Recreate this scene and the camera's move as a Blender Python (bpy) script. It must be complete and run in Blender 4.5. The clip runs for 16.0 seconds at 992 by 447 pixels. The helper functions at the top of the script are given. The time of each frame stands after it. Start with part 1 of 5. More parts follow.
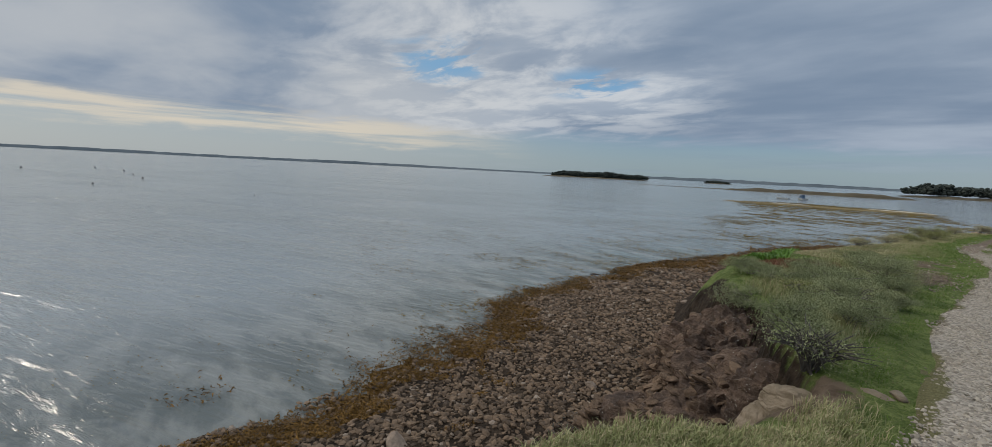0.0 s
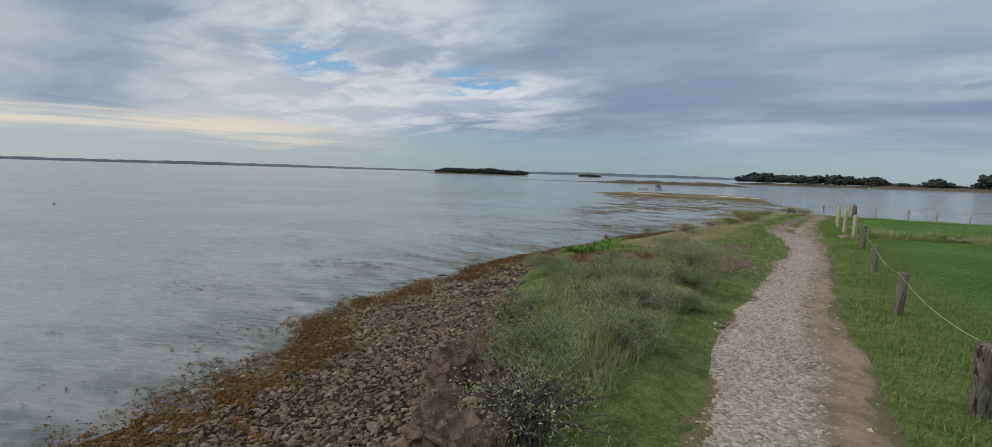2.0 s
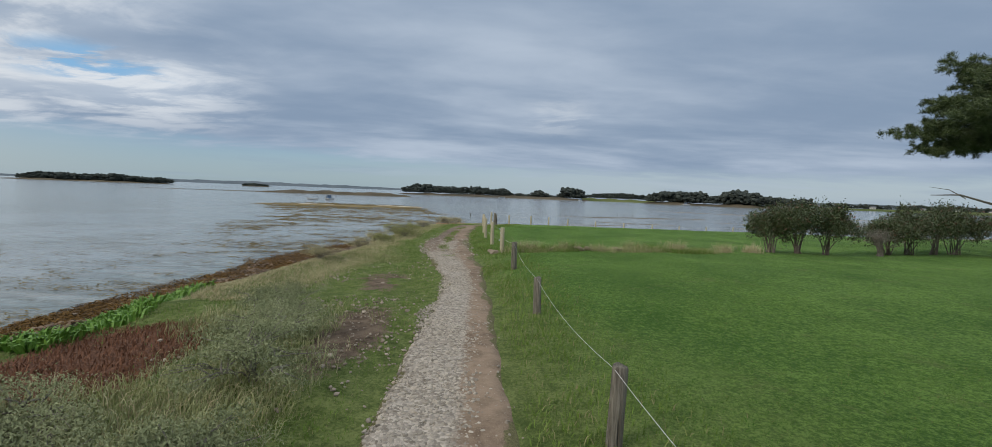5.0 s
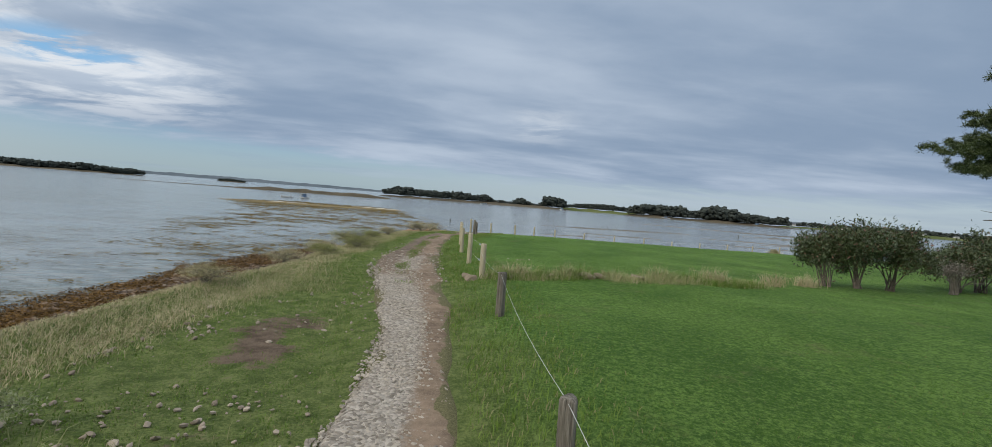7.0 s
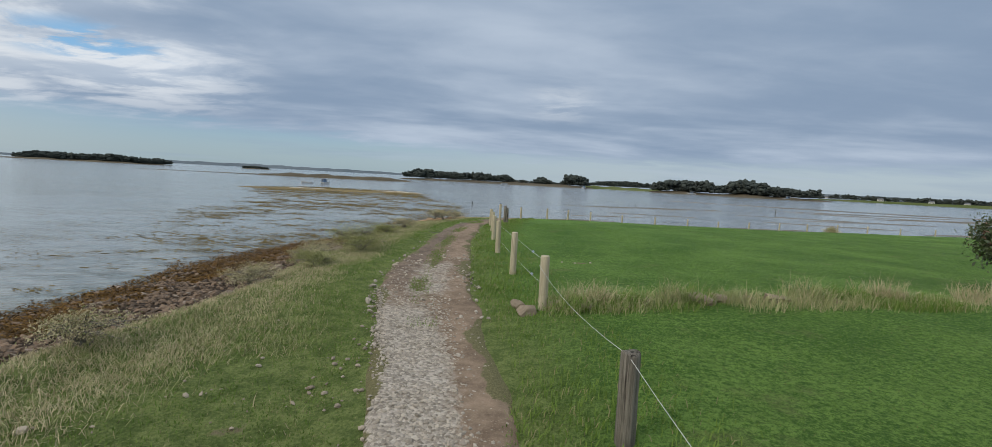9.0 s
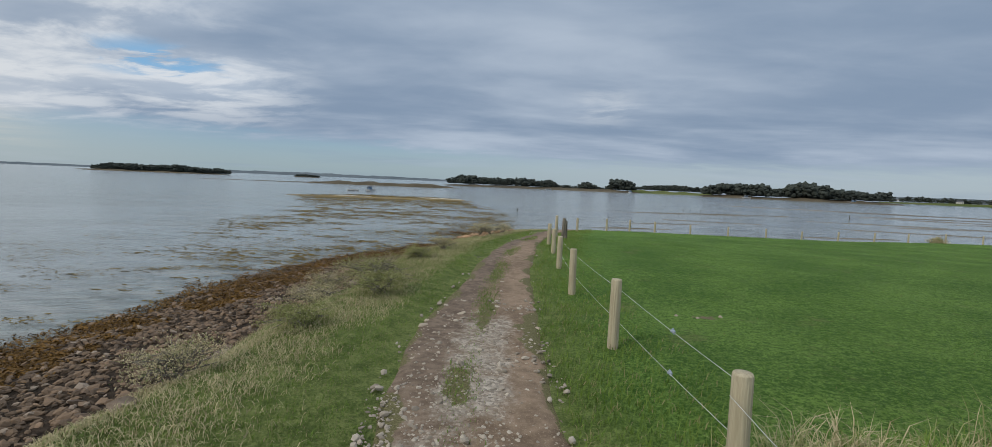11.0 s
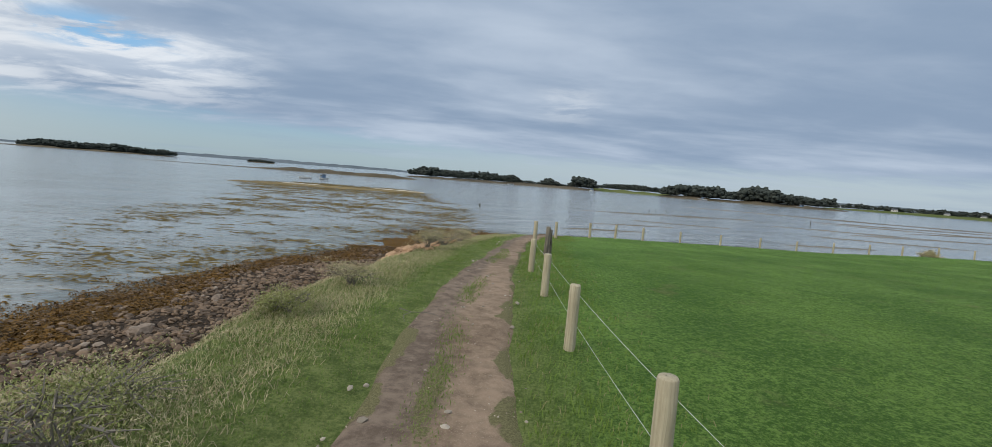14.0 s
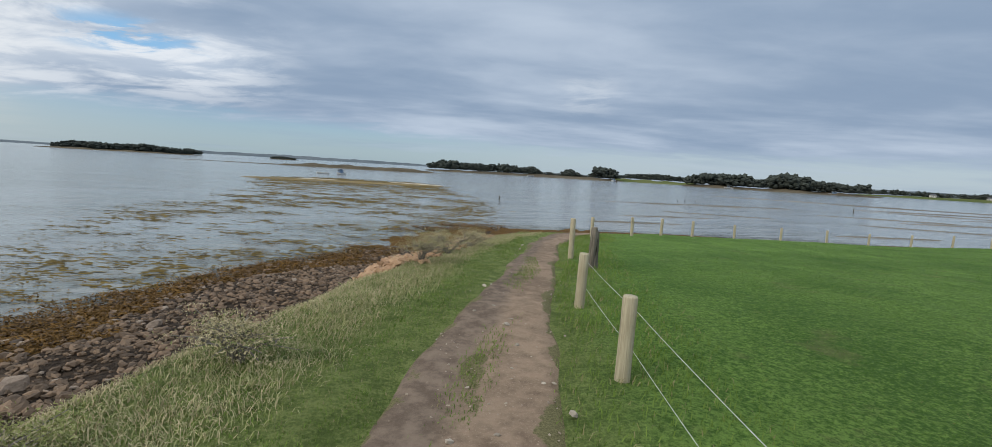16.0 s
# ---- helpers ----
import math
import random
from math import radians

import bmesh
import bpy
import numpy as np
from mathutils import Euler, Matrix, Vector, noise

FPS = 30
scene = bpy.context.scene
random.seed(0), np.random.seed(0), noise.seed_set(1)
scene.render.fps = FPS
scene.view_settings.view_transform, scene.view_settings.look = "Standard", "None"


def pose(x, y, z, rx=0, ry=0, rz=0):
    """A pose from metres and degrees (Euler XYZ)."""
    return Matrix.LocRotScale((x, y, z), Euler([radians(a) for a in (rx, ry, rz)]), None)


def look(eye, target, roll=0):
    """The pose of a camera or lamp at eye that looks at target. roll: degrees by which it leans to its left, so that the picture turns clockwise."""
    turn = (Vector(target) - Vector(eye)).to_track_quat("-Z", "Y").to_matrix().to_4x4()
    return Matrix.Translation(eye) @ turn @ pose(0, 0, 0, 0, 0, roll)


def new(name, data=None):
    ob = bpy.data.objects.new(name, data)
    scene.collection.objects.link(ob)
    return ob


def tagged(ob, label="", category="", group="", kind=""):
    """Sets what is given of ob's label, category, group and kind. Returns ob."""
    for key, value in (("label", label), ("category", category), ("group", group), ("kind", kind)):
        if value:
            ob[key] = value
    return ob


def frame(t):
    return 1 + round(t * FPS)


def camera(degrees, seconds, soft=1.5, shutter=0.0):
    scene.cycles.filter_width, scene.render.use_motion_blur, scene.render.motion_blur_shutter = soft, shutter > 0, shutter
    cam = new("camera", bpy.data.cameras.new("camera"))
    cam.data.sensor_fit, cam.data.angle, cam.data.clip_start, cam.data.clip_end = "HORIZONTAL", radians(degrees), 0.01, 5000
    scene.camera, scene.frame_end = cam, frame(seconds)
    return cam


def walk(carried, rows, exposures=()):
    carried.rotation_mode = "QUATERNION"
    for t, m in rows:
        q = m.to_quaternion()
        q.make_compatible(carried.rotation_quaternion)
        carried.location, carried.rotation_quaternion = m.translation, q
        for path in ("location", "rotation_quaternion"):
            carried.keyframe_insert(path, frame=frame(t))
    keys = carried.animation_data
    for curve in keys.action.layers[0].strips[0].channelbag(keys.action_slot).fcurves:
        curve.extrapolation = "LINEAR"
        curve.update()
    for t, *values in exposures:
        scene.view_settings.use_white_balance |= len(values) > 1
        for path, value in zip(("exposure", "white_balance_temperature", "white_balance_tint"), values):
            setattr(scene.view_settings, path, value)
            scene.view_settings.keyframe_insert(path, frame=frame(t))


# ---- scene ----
cam = camera(92.2, 16.0, soft=0.8)
PATH = [
    (0, (0.501, 0.104, 1.371), (-1.002, 1.405, 1.15), 2.9),
    (0.5, (0.514, 0.715, 1.326), (-0.849, 2.165, 1.122), 3.7),
    (1, (0.516, 1.341, 1.317), (-0.749, 2.872, 1.076), 5.0),
    (1.5, (0.591, 1.882, 1.306), (-0.615, 3.461, 1.077), 3.6),
    (2, (0.582, 2.511, 1.278), (-0.574, 4.129, 1.065), 1.7),
    (2.5, (0.606, 3.094, 1.263), (-0.45, 4.78, 1.055), 0.3),
    (3, (0.514, 3.761, 1.231), (-0.472, 5.488, 1.017), 3.6),
    (3.5, (0.506, 4.421, 1.232), (-0.34, 6.221, 1.022), 2.3),
    (4, (0.457, 5.126, 1.241), (-0.036, 7.055, 1.06), 2.4),
    (4.5, (0.495, 5.842, 1.248), (0.333, 7.828, 1.076), 1.5),
    (5, (0.415, 6.519, 1.264), (0.486, 8.513, 1.138), 2.2),
    (5.2, (0.407, 6.798, 1.248), (0.482, 8.794, 1.145), 1.3),
    (7.3, (0.557, 10.246, 1.199), (0.706, 12.238, 1.104), 4.9),
    (7.5, (0.539, 10.541, 1.221), (0.682, 12.534, 1.118), 5.0),
    (8, (0.449, 11.264, 1.241), (0.58, 13.254, 1.088), 5.2),
    (8.5, (0.408, 12.009, 1.245), (0.5, 13.998, 1.063), 2.4),
    (8.7, (0.342, 12.319, 1.246), (0.429, 14.308, 1.061), 2.7),
    (10.8, (-0.04, 15.315, 1.252), (-0.137, 17.306, 1.096), 2.5),
    (11, (-0.087, 15.612, 1.297), (-0.201, 17.602, 1.128), 2.4),
    (11.5, (-0.102, 16.36, 1.277), (-0.246, 18.347, 1.1), 0.9),
    (12, (-0.15, 17.194, 1.303), (-0.283, 19.181, 1.118), 2.7),
    (12.5, (-0.165, 17.933, 1.29), (-0.222, 19.925, 1.118), 2.9),
    (13, (-0.223, 18.698, 1.28), (-0.22, 20.692, 1.117), 5.4),
    (13.5, (-0.195, 19.469, 1.254), (-0.164, 21.462, 1.085), 4.4),
    (14, (-0.235, 20.266, 1.237), (-0.186, 22.257, 1.052), 4.5),
    (14.5, (-0.195, 21.046, 1.202), (-0.146, 23.032, 0.972), 3.4),
    (15, (-0.214, 21.812, 1.181), (-0.166, 23.797, 0.946), 4.9),
    (15.5, (-0.179, 22.631, 1.118), (-0.152, 24.618, 0.888), 3.0),
    (16, (-0.204, 23.431, 1.063), (-0.238, 25.419, 0.841), 3.4),
]
walk(cam, [(t, look(eye, target, roll)) for t, eye, target, roll in PATH],
     [(0, -0.28), (0.6, -0.22), (1.5, -0.06), (3, -0.17), (4.4, -0.12), (5, 0.04), (8, 0.12), (11, -0.02), (12.4, -0.05), (13.2, -0.08), (14, 0.17), (16, 0.19)])

# ---- world, sun, sky ----
SUN_DIR = Vector((-0.72, -0.52, 0.50)).normalized()
world = bpy.data.worlds.new("sky_world")
scene.world = world
world.use_nodes = True


class Nodes:
    """A short way to write node trees."""

    def __init__(self, tree):
        self.tree = tree
        tree.nodes.clear()

    def add(self, kind, **values):
        n = self.tree.nodes.new(kind)
        for k, v in values.items():
            setattr(n, k, v)
        return n

    def put(self, socket, v):
        if isinstance(v, bpy.types.NodeSocket):
            self.tree.links.new(v, socket)
        elif isinstance(v, (tuple, list)) and socket.type == "RGBA" and len(v) == 3:
            socket.default_value = (*v, 1)
        else:
            socket.default_value = v

    def math(self, op, a, b=0.0, c=0.0, clamp=False):
        n = self.add("ShaderNodeMath", operation=op, use_clamp=clamp)
        for s, v in zip(n.inputs, (a, b, c)):
            self.put(s, v)
        return n.outputs[0]

    def vec(self, op, a, b=(0, 0, 0)):
        n = self.add("ShaderNodeVectorMath", operation=op)
        self.put(n.inputs[0], a)
        if op == "SCALE":
            self.put(n.inputs["Scale"], b)
        else:
            self.put(n.inputs[1], b)
        return n.outputs["Value"] if op in ("DOT_PRODUCT", "LENGTH", "DISTANCE") else n.outputs[0]

    def step(self, v, a, b, lo=0.0, hi=1.0):
        n = self.add("ShaderNodeMapRange", interpolation_type="SMOOTHSTEP")
        for s, w in zip(n.inputs, (v, a, b, lo, hi)):
            self.put(s, w)
        return n.outputs[0]

    def mix(self, f, a, b, blend="MIX"):
        n = self.add("ShaderNodeMix", data_type="RGBA", blend_type=blend)
        self.put(n.inputs[0], f)
        self.put(n.inputs[6], a)
        self.put(n.inputs[7], b)
        return n.outputs[2]

    def noise(self, vec, scale, detail=4.0, rough=0.55, warp=0.0):
        n = self.add("ShaderNodeTexNoise")
        self.put(n.inputs["Vector"], vec)
        n.inputs["Scale"].default_value, n.inputs["Detail"].default_value = scale, detail
        n.inputs["Roughness"].default_value, n.inputs["Distortion"].default_value = rough, warp
        return n.outputs[0]

    def mapping(self, vec, scale=(1, 1, 1), turn=0.0, shift=(0, 0, 0)):
        n = self.add("ShaderNodeMapping")
        self.put(n.inputs[0], vec)
        n.inputs["Scale"].default_value = scale
        n.inputs["Rotation"].default_value = (0, 0, radians(turn))
        n.inputs["Location"].default_value = shift
        return n.outputs[0]


def heading(az, el):
    """The direction az degrees left of +Y, el degrees up."""
    a, e = radians(az), radians(el)
    return (-math.sin(a) * math.cos(e), math.cos(a) * math.cos(e), math.sin(e))


def make_sky():
    n = Nodes(world.node_tree)
    d = n.add("ShaderNodeTexCoord").outputs["Generated"]
    xyz = n.add("ShaderNodeSeparateXYZ")
    n.put(xyz.inputs[0], d)
    z = xyz.outputs[2]
    sky = n.add("ShaderNodeTexSky", sky_type="NISHITA", sun_disc=False)
    sky.sun_elevation, sky.sun_rotation = math.asin(SUN_DIR.z), math.atan2(SUN_DIR.x, SUN_DIR.y)
    sky.air_density, sky.dust_density, sky.ozone_density = 1.0, 1.2, 2.0
    def lobe(az, el, inner, outer, squash):
        """1 round one direction, falling to 0; wider than high."""
        h = heading(az, el)
        far = n.vec("DISTANCE", n.vec("MULTIPLY", d, (1, 1, squash)), (h[0], h[1], h[2] * squash))
        return n.step(far, outer, inner)

    # the cloud deck seen in perspective
    inv = n.math("DIVIDE", 1.0, n.math("MAXIMUM", n.math("ADD", z, 0.10), 0.04))
    flat = n.vec("SCALE", n.vec("MULTIPLY", d, (1, 1, 0)), inv)
    big = n.noise(n.mapping(flat, (0.55, 1.0, 1), 38, (1.7, 0.4, 0)), 0.55, 5, 0.5, 0.25)
    fine = n.noise(n.mapping(flat, (0.7, 1.0, 1), 30, (3.1, 2.2, 0)), 2.0, 8, 0.60, 0.35)
    thick = n.math("ADD", n.math("MULTIPLY", big, 0.84), n.math("MULTIPLY", fine, 0.16))
    warm = n.step(n.vec("DOT_PRODUCT", d, heading(95, 0)), 0.42, 1.0)
    right = n.step(n.vec("DOT_PRODUCT", d, heading(-45, 0)), 0.45, 0.95)
    white = n.math("MAXIMUM", lobe(52, 12, 0.10, 0.46, 1.7), lobe(36, 9, 0.05, 0.26, 2.2))
    glow = lobe(-8.6, 9.4, 0.01, 0.10, 1.6)
    light = n.step(n.math("ADD", thick, n.math("MULTIPLY", white, 0.12)), 0.40, 0.66)
    cloud = n.mix(light, (0.232, 0.312, 0.432), (0.432, 0.510, 0.618))
    cloud = n.mix(n.math("MULTIPLY", n.math("MULTIPLY", white, n.step(fine, 0.40, 0.62)), 0.66), cloud, (0.80, 0.83, 0.86))
    cloud = n.mix(n.math("MULTIPLY", n.math("MULTIPLY", glow, n.step(fine, 0.42, 0.64)), 0.38), cloud, (0.68, 0.72, 0.76))
    cloud = n.mix(n.math("MULTIPLY", n.math("MULTIPLY", warm, light), 0.30), cloud, (0.74, 0.69, 0.60))
    # clear air under and between the clouds
    clear = n.vec("SCALE", sky.outputs[0], 0.085)
    low = n.step(z, 0.0, 0.16)
    clear = n.mix(0.72, clear, n.mix(low, (0.365, 0.49, 0.56), (0.17, 0.38, 0.65)))
    clear = n.mix(n.math("MULTIPLY", right, 0.6), clear, (0.43, 0.50, 0.56))
    clear = n.mix(n.math("MULTIPLY", warm, 0.55), clear, (0.52, 0.545, 0.55))
    lines = n.step(n.noise(n.mapping(d, (1.5, 1.5, 34), 0, (0.8, 0.2, 0)), 1.6, 5, 0.6, 0.4), 0.36, 0.60)
    edge = n.math("ADD", z, n.math("MULTIPLY", n.math("SUBTRACT", fine, 0.5), 0.05))
    edge = n.math("ADD", edge, n.math("MULTIPLY", n.math("SUBTRACT", big, 0.5), 0.07))
    base = n.math("ADD", n.math("SUBTRACT", edge, n.math("MULTIPLY", warm, 0.012)), n.math("MULTIPLY", right, 0.022))
    band = n.math("MULTIPLY", n.step(base, 0.022, 0.050), n.step(base, 0.092, 0.066))
    cover = n.step(base, 0.052, 0.088)
    streak = n.noise(n.mapping(d, (1.6, 1.6, 22), 0, (0.3, 0.9, 0)), 1.5, 5, 0.55, 0.3)
    cover = n.math("MAXIMUM", cover, n.math("MULTIPLY", n.step(streak, 0.50, 0.70), n.math("SUBTRACT", 0.34, n.math("MULTIPLY", warm, 0.3))))
    gap = n.math("MAXIMUM", lobe(56, 12.0, 0.02, 0.17, 2.6), lobe(38.5, 10.2, 0.02, 0.14, 3.4))
    hole = n.math("MULTIPLY", n.step(n.math("ADD", n.noise(n.mapping(flat, (0.6, 1.0, 1), 34, (5.1, 1.2, 0)), 2.6, 7, 0.62, 0.4), n.math("MULTIPLY", gap, 0.13)), 0.53, 0.66), gap)
    cover = n.math("MULTIPLY", cover, n.math("SUBTRACT", 1.0, n.math("MULTIPLY", hole, 0.9)))
    both = n.mix(cover, clear, cloud)
    both = n.mix(n.math("MULTIPLY", hole, 0.8), both, (0.23, 0.46, 0.72))
    # the lit edge of the deck over the open water
    both = n.mix(n.math("MULTIPLY", n.math("MULTIPLY", n.step(n.vec("DOT_PRODUCT", d, heading(80, 0)), 0.80, 0.98), band), n.math("MULTIPLY", lines, 0.9)), both, (0.80, 0.73, 0.61))
    # an overcast sky is brighter overhead than low down
    both = n.mix(n.step(z, 0.36, 0.7), both, (0.43, 0.455, 0.485))
    both = n.vec("SCALE", both, n.step(z, 0.36, 0.95, 1.0, 2.6))
    bg = n.add("ShaderNodeBackground")
    n.put(bg.inputs[0], both)
    bg.inputs[1].default_value = 1.0
    out = n.add("ShaderNodeOutputWorld")
    n.tree.links.new(bg.outputs[0], out.inputs[0])


make_sky()
sun = new("sun", bpy.data.lights.new("sun", "SUN"))
sun.data.energy, sun.data.angle, sun.data.color = 1.5, radians(14), (1.0, 0.90, 0.75)
sun.matrix_world = look(SUN_DIR * 50, (0, 0, 0))

# ---- materials ----
MATS = {}


def material(name, rough=0.9, spec=0.3):
    """A material with an object-space vector and a principled shader: (nodes, vector, shader)."""
    m = bpy.data.materials.new(name)
    m.use_nodes = True
    n = Nodes(m.node_tree)
    out = n.add("ShaderNodeOutputMaterial")
    p = n.add("ShaderNodeBsdfPrincipled")
    n.tree.links.new(p.outputs[0], out.inputs[0])
    p.inputs["Roughness"].default_value = rough
    p.inputs["Specular IOR Level"].default_value = spec
    v = n.add("ShaderNodeNewGeometry").outputs["Position"]
    MATS[name] = m
    return n, v, p


def bump(n, p, height, strength=0.5, dist=0.02):
    b = n.add("ShaderNodeBump")
    b.inputs["Strength"].default_value, b.inputs["Distance"].default_value = strength, dist
    n.put(b.inputs["Height"], height)
    n.tree.links.new(b.outputs[0], p.inputs["Normal"])


def island_random(n):
    return n.add("ShaderNodeNewGeometry").outputs["Random Per Island"]


def simple(name, dark, light, scale=8.0, rough=0.9, per_island=0.0, relief=0.3, spec=0.3, tint=None, own=False):
    """Two colours mixed by noise at two scales, varied from piece to piece."""
    n, v, p = material(name, rough, spec)
    a = n.noise(v, scale, 5, 0.6)
    b = n.noise(v, scale * 0.13, 3, 0.5)
    f = n.step(n.math("ADD", n.math("MULTIPLY", a, 0.6), n.math("MULTIPLY", b, 0.4)), 0.35, 0.65)
    if per_island:
        r = n.add("ShaderNodeObjectInfo").outputs["Random"] if own else island_random(n)
        f = n.math("ADD", n.math("MULTIPLY", f, 1 - per_island), n.math("MULTIPLY", r, per_island))
    c = n.mix(f, dark, light)
    if tint:
        c = n.mix(n.step(island_random(n), 1 - tint[1], 1.0 - tint[1] * 0.6), c, tint[0])
    n.put(p.inputs["Base Color"], c)
    if relief:
        bump(n, p, n.noise(v, scale * 3, 6, 0.65), relief, 0.3 / scale)
    return MATS[name]



def wood(name, dark, light, crack, depth):
    """Weathered round timber, its grain and checks running up the post."""
    n, v, p = material(name, 0.85, 0.25)
    grain = n.noise(n.mapping(v, (90, 90, 3.5)), 1.0, 5, 0.65, 0.3)
    check = n.noise(n.mapping(v, (34, 34, 1.6), 0, (4, 2, 1)), 1.0, 3, 0.5, 0.2)
    stain = n.noise(v, 3.2, 4, 0.6)
    c = n.mix(n.step(grain, 0.32, 0.68), dark, light)
    c = n.mix(n.math("MULTIPLY", n.step(stain, 0.42, 0.7), 0.45), c, dark)
    c = n.mix(n.step(check, crack, crack - 0.05), c, tuple(q * 0.28 for q in dark))
    c = n.mix(n.math("MULTIPLY", n.add("ShaderNodeObjectInfo").outputs["Random"], 0.25), c, dark)
    n.put(p.inputs["Base Color"], c)
    bump(n, p, n.math("ADD", grain, n.math("MULTIPLY", n.step(check, crack - 0.06, crack + 0.03), 1.5)), 0.7, depth)


wood("old_wood", (0.10, 0.088, 0.07), (0.29, 0.265, 0.22), 0.42, 0.02)
wood("new_wood", (0.33, 0.29, 0.20), (0.50, 0.45, 0.325), 0.30, 0.008)
simple("wire", (0.42, 0.44, 0.42), (0.6, 0.62, 0.6), 40, 0.5, 0.2, 0.0)
simple("plastic", (0.24, 0.29, 0.38), (0.36, 0.41, 0.50), 40, 0.4, 0.2, 0.0)
simple("gravel", (0.165, 0.143, 0.113), (0.45, 0.402, 0.332), 20, 0.9, 0.75, 0.2)
simple("chip", (0.19, 0.152, 0.114), (0.39, 0.335, 0.265), 20, 0.9, 0.75, 0.2)
simple("rubble", (0.038, 0.025, 0.015), (0.225, 0.152, 0.096), 14, 0.75, 0.8, 0.5, 0.4, tint=((0.25, 0.20, 0.155), 0.05))
simple("beach_rock", (0.11, 0.082, 0.062), (0.28, 0.22, 0.17), 10, 0.8, 0.2, 0.7)
simple("warm_rock", (0.055, 0.036, 0.025), (0.245, 0.168, 0.112), 14, 0.9, 0.5, 1.0)
simple("pale_rock", (0.14, 0.11, 0.075), (0.29, 0.235, 0.17), 10, 0.85, 0.3, 0.6)
simple("orange_rubble", (0.22, 0.13, 0.075), (0.46, 0.31, 0.19), 12, 0.9, 0.7, 0.5)
simple("wrack", (0.024, 0.013, 0.003), (0.188, 0.098, 0.016), 6, 0.6, 0.6, 0.2, 0.2)
simple("wrack_dark", (0.022, 0.022, 0.012), (0.055, 0.05, 0.025), 6, 0.4, 0.6, 0.2, 0.5)
simple("floating_weed", (0.050, 0.036, 0.010), (0.185, 0.135, 0.042), 3, 0.85, 0.7, 0.0, 0.08)
simple("weed_flat", (0.10, 0.072, 0.026), (0.24, 0.178, 0.070), 0.8, 0.8, 0.0, 0.6)
simple("mudflat", (0.10, 0.085, 0.06), (0.17, 0.15, 0.115), 0.2, 0.7, 0.0, 0.3)
simple("islet_grass", (0.060, 0.049, 0.030), (0.105, 0.085, 0.052), 0.15, 0.95, 0.0, 0.3)
simple("sand", (0.40, 0.36, 0.29), (0.55, 0.51, 0.43), 2, 0.9, 0.0, 0.2)
simple("lawn_blade", (0.052, 0.122, 0.017), (0.118, 0.212, 0.040), 6.0, 0.7, 0.35, 0.0, 0.15, tint=((0.16, 0.17, 0.06), 0.05))
simple("verge_blade", (0.075, 0.142, 0.020), (0.185, 0.270, 0.056), 5.0, 0.7, 0.4, 0.0, 0.15, tint=((0.25, 0.235, 0.115), 0.18))
simple("dry_blade", (0.28, 0.245, 0.135), (0.54, 0.475, 0.295), 5, 0.8, 0.4, 0.0, 0.2, tint=((0.19, 0.23, 0.08), 0.18))
simple("sage_blade", (0.165, 0.190, 0.070), (0.39, 0.395, 0.195), 5, 0.75, 0.4, 0.0, 0.2, tint=((0.42, 0.36, 0.22), 0.2))
simple("grey_leaf", (0.135, 0.162, 0.078), (0.31, 0.332, 0.182), 7, 0.8, 0.28, 0.0, 0.2)
simple("grey_twig", (0.10, 0.09, 0.075), (0.23, 0.21, 0.18), 10, 0.9, 0.5, 0.0)
simple("dark_twig", (0.035, 0.032, 0.028), (0.11, 0.10, 0.09), 10, 0.9, 0.5, 0.0)
simple("green_leaf", (0.13, 0.155, 0.040), (0.30, 0.315, 0.125), 6, 0.75, 0.35, 0.0, 0.15, tint=((0.36, 0.32, 0.19), 0.25))
simple("succulent", (0.07, 0.16, 0.022), (0.17, 0.31, 0.05), 3, 0.5, 0.7, 0.0, 0.3)
simple("rusty_herb", (0.11, 0.050, 0.028), (0.25, 0.125, 0.075), 5, 0.9, 0.7, 0.0, 0.2)
simple("bush_leaf", (0.026, 0.042, 0.016), (0.092, 0.120, 0.050), 3, 0.5, 0.75, 0.0, 0.35, tint=((0.14, 0.07, 0.045), 0.10))
simple("pine_needle", (0.028, 0.048, 0.018), (0.105, 0.135, 0.055), 2, 0.6, 0.75, 0.0, 0.3)
simple("bark", (0.075, 0.06, 0.05), (0.20, 0.17, 0.14), 12, 0.95, 0.2, 0.8)
# foliage for far trees, its colour shifted bluish to carry distance haze
simple("hazed_leaf", (0.030, 0.038, 0.036), (0.062, 0.072, 0.062), 0.12, 0.9, 0.6, 0.0, 0.1)
# the haze of distance is painted into this blue-grey
simple("hazed_hill", (0.10, 0.125, 0.145), (0.145, 0.17, 0.19), 0.01, 1.0, 0.0, 0.0, 0.0)
simple("far_field", (0.075, 0.098, 0.036), (0.135, 0.148, 0.065), 0.02, 1.0, 0.0, 0.0, 0.0)
simple("house_wall", (0.55, 0.54, 0.51), (0.66, 0.65, 0.62), 0.5, 0.9, 0.0, 0.0)
simple("slate", (0.075, 0.08, 0.09), (0.12, 0.125, 0.135), 2, 0.7, 0.0, 0.2)
simple("boat_hull", (0.30, 0.32, 0.33), (0.42, 0.44, 0.45), 3, 0.5, 0.0, 0.0)
simple("boat_blue", (0.10, 0.16, 0.24), (0.15, 0.21, 0.30), 3, 0.5, 0.0, 0.0)
simple("dark_glass", (0.02, 0.025, 0.03), (0.04, 0.045, 0.05), 3, 0.15, 0.0, 0.0, 0.5)
simple("buoy", (0.05, 0.045, 0.045), (0.10, 0.09, 0.09), 3, 0.6, 0.0, 0.0)


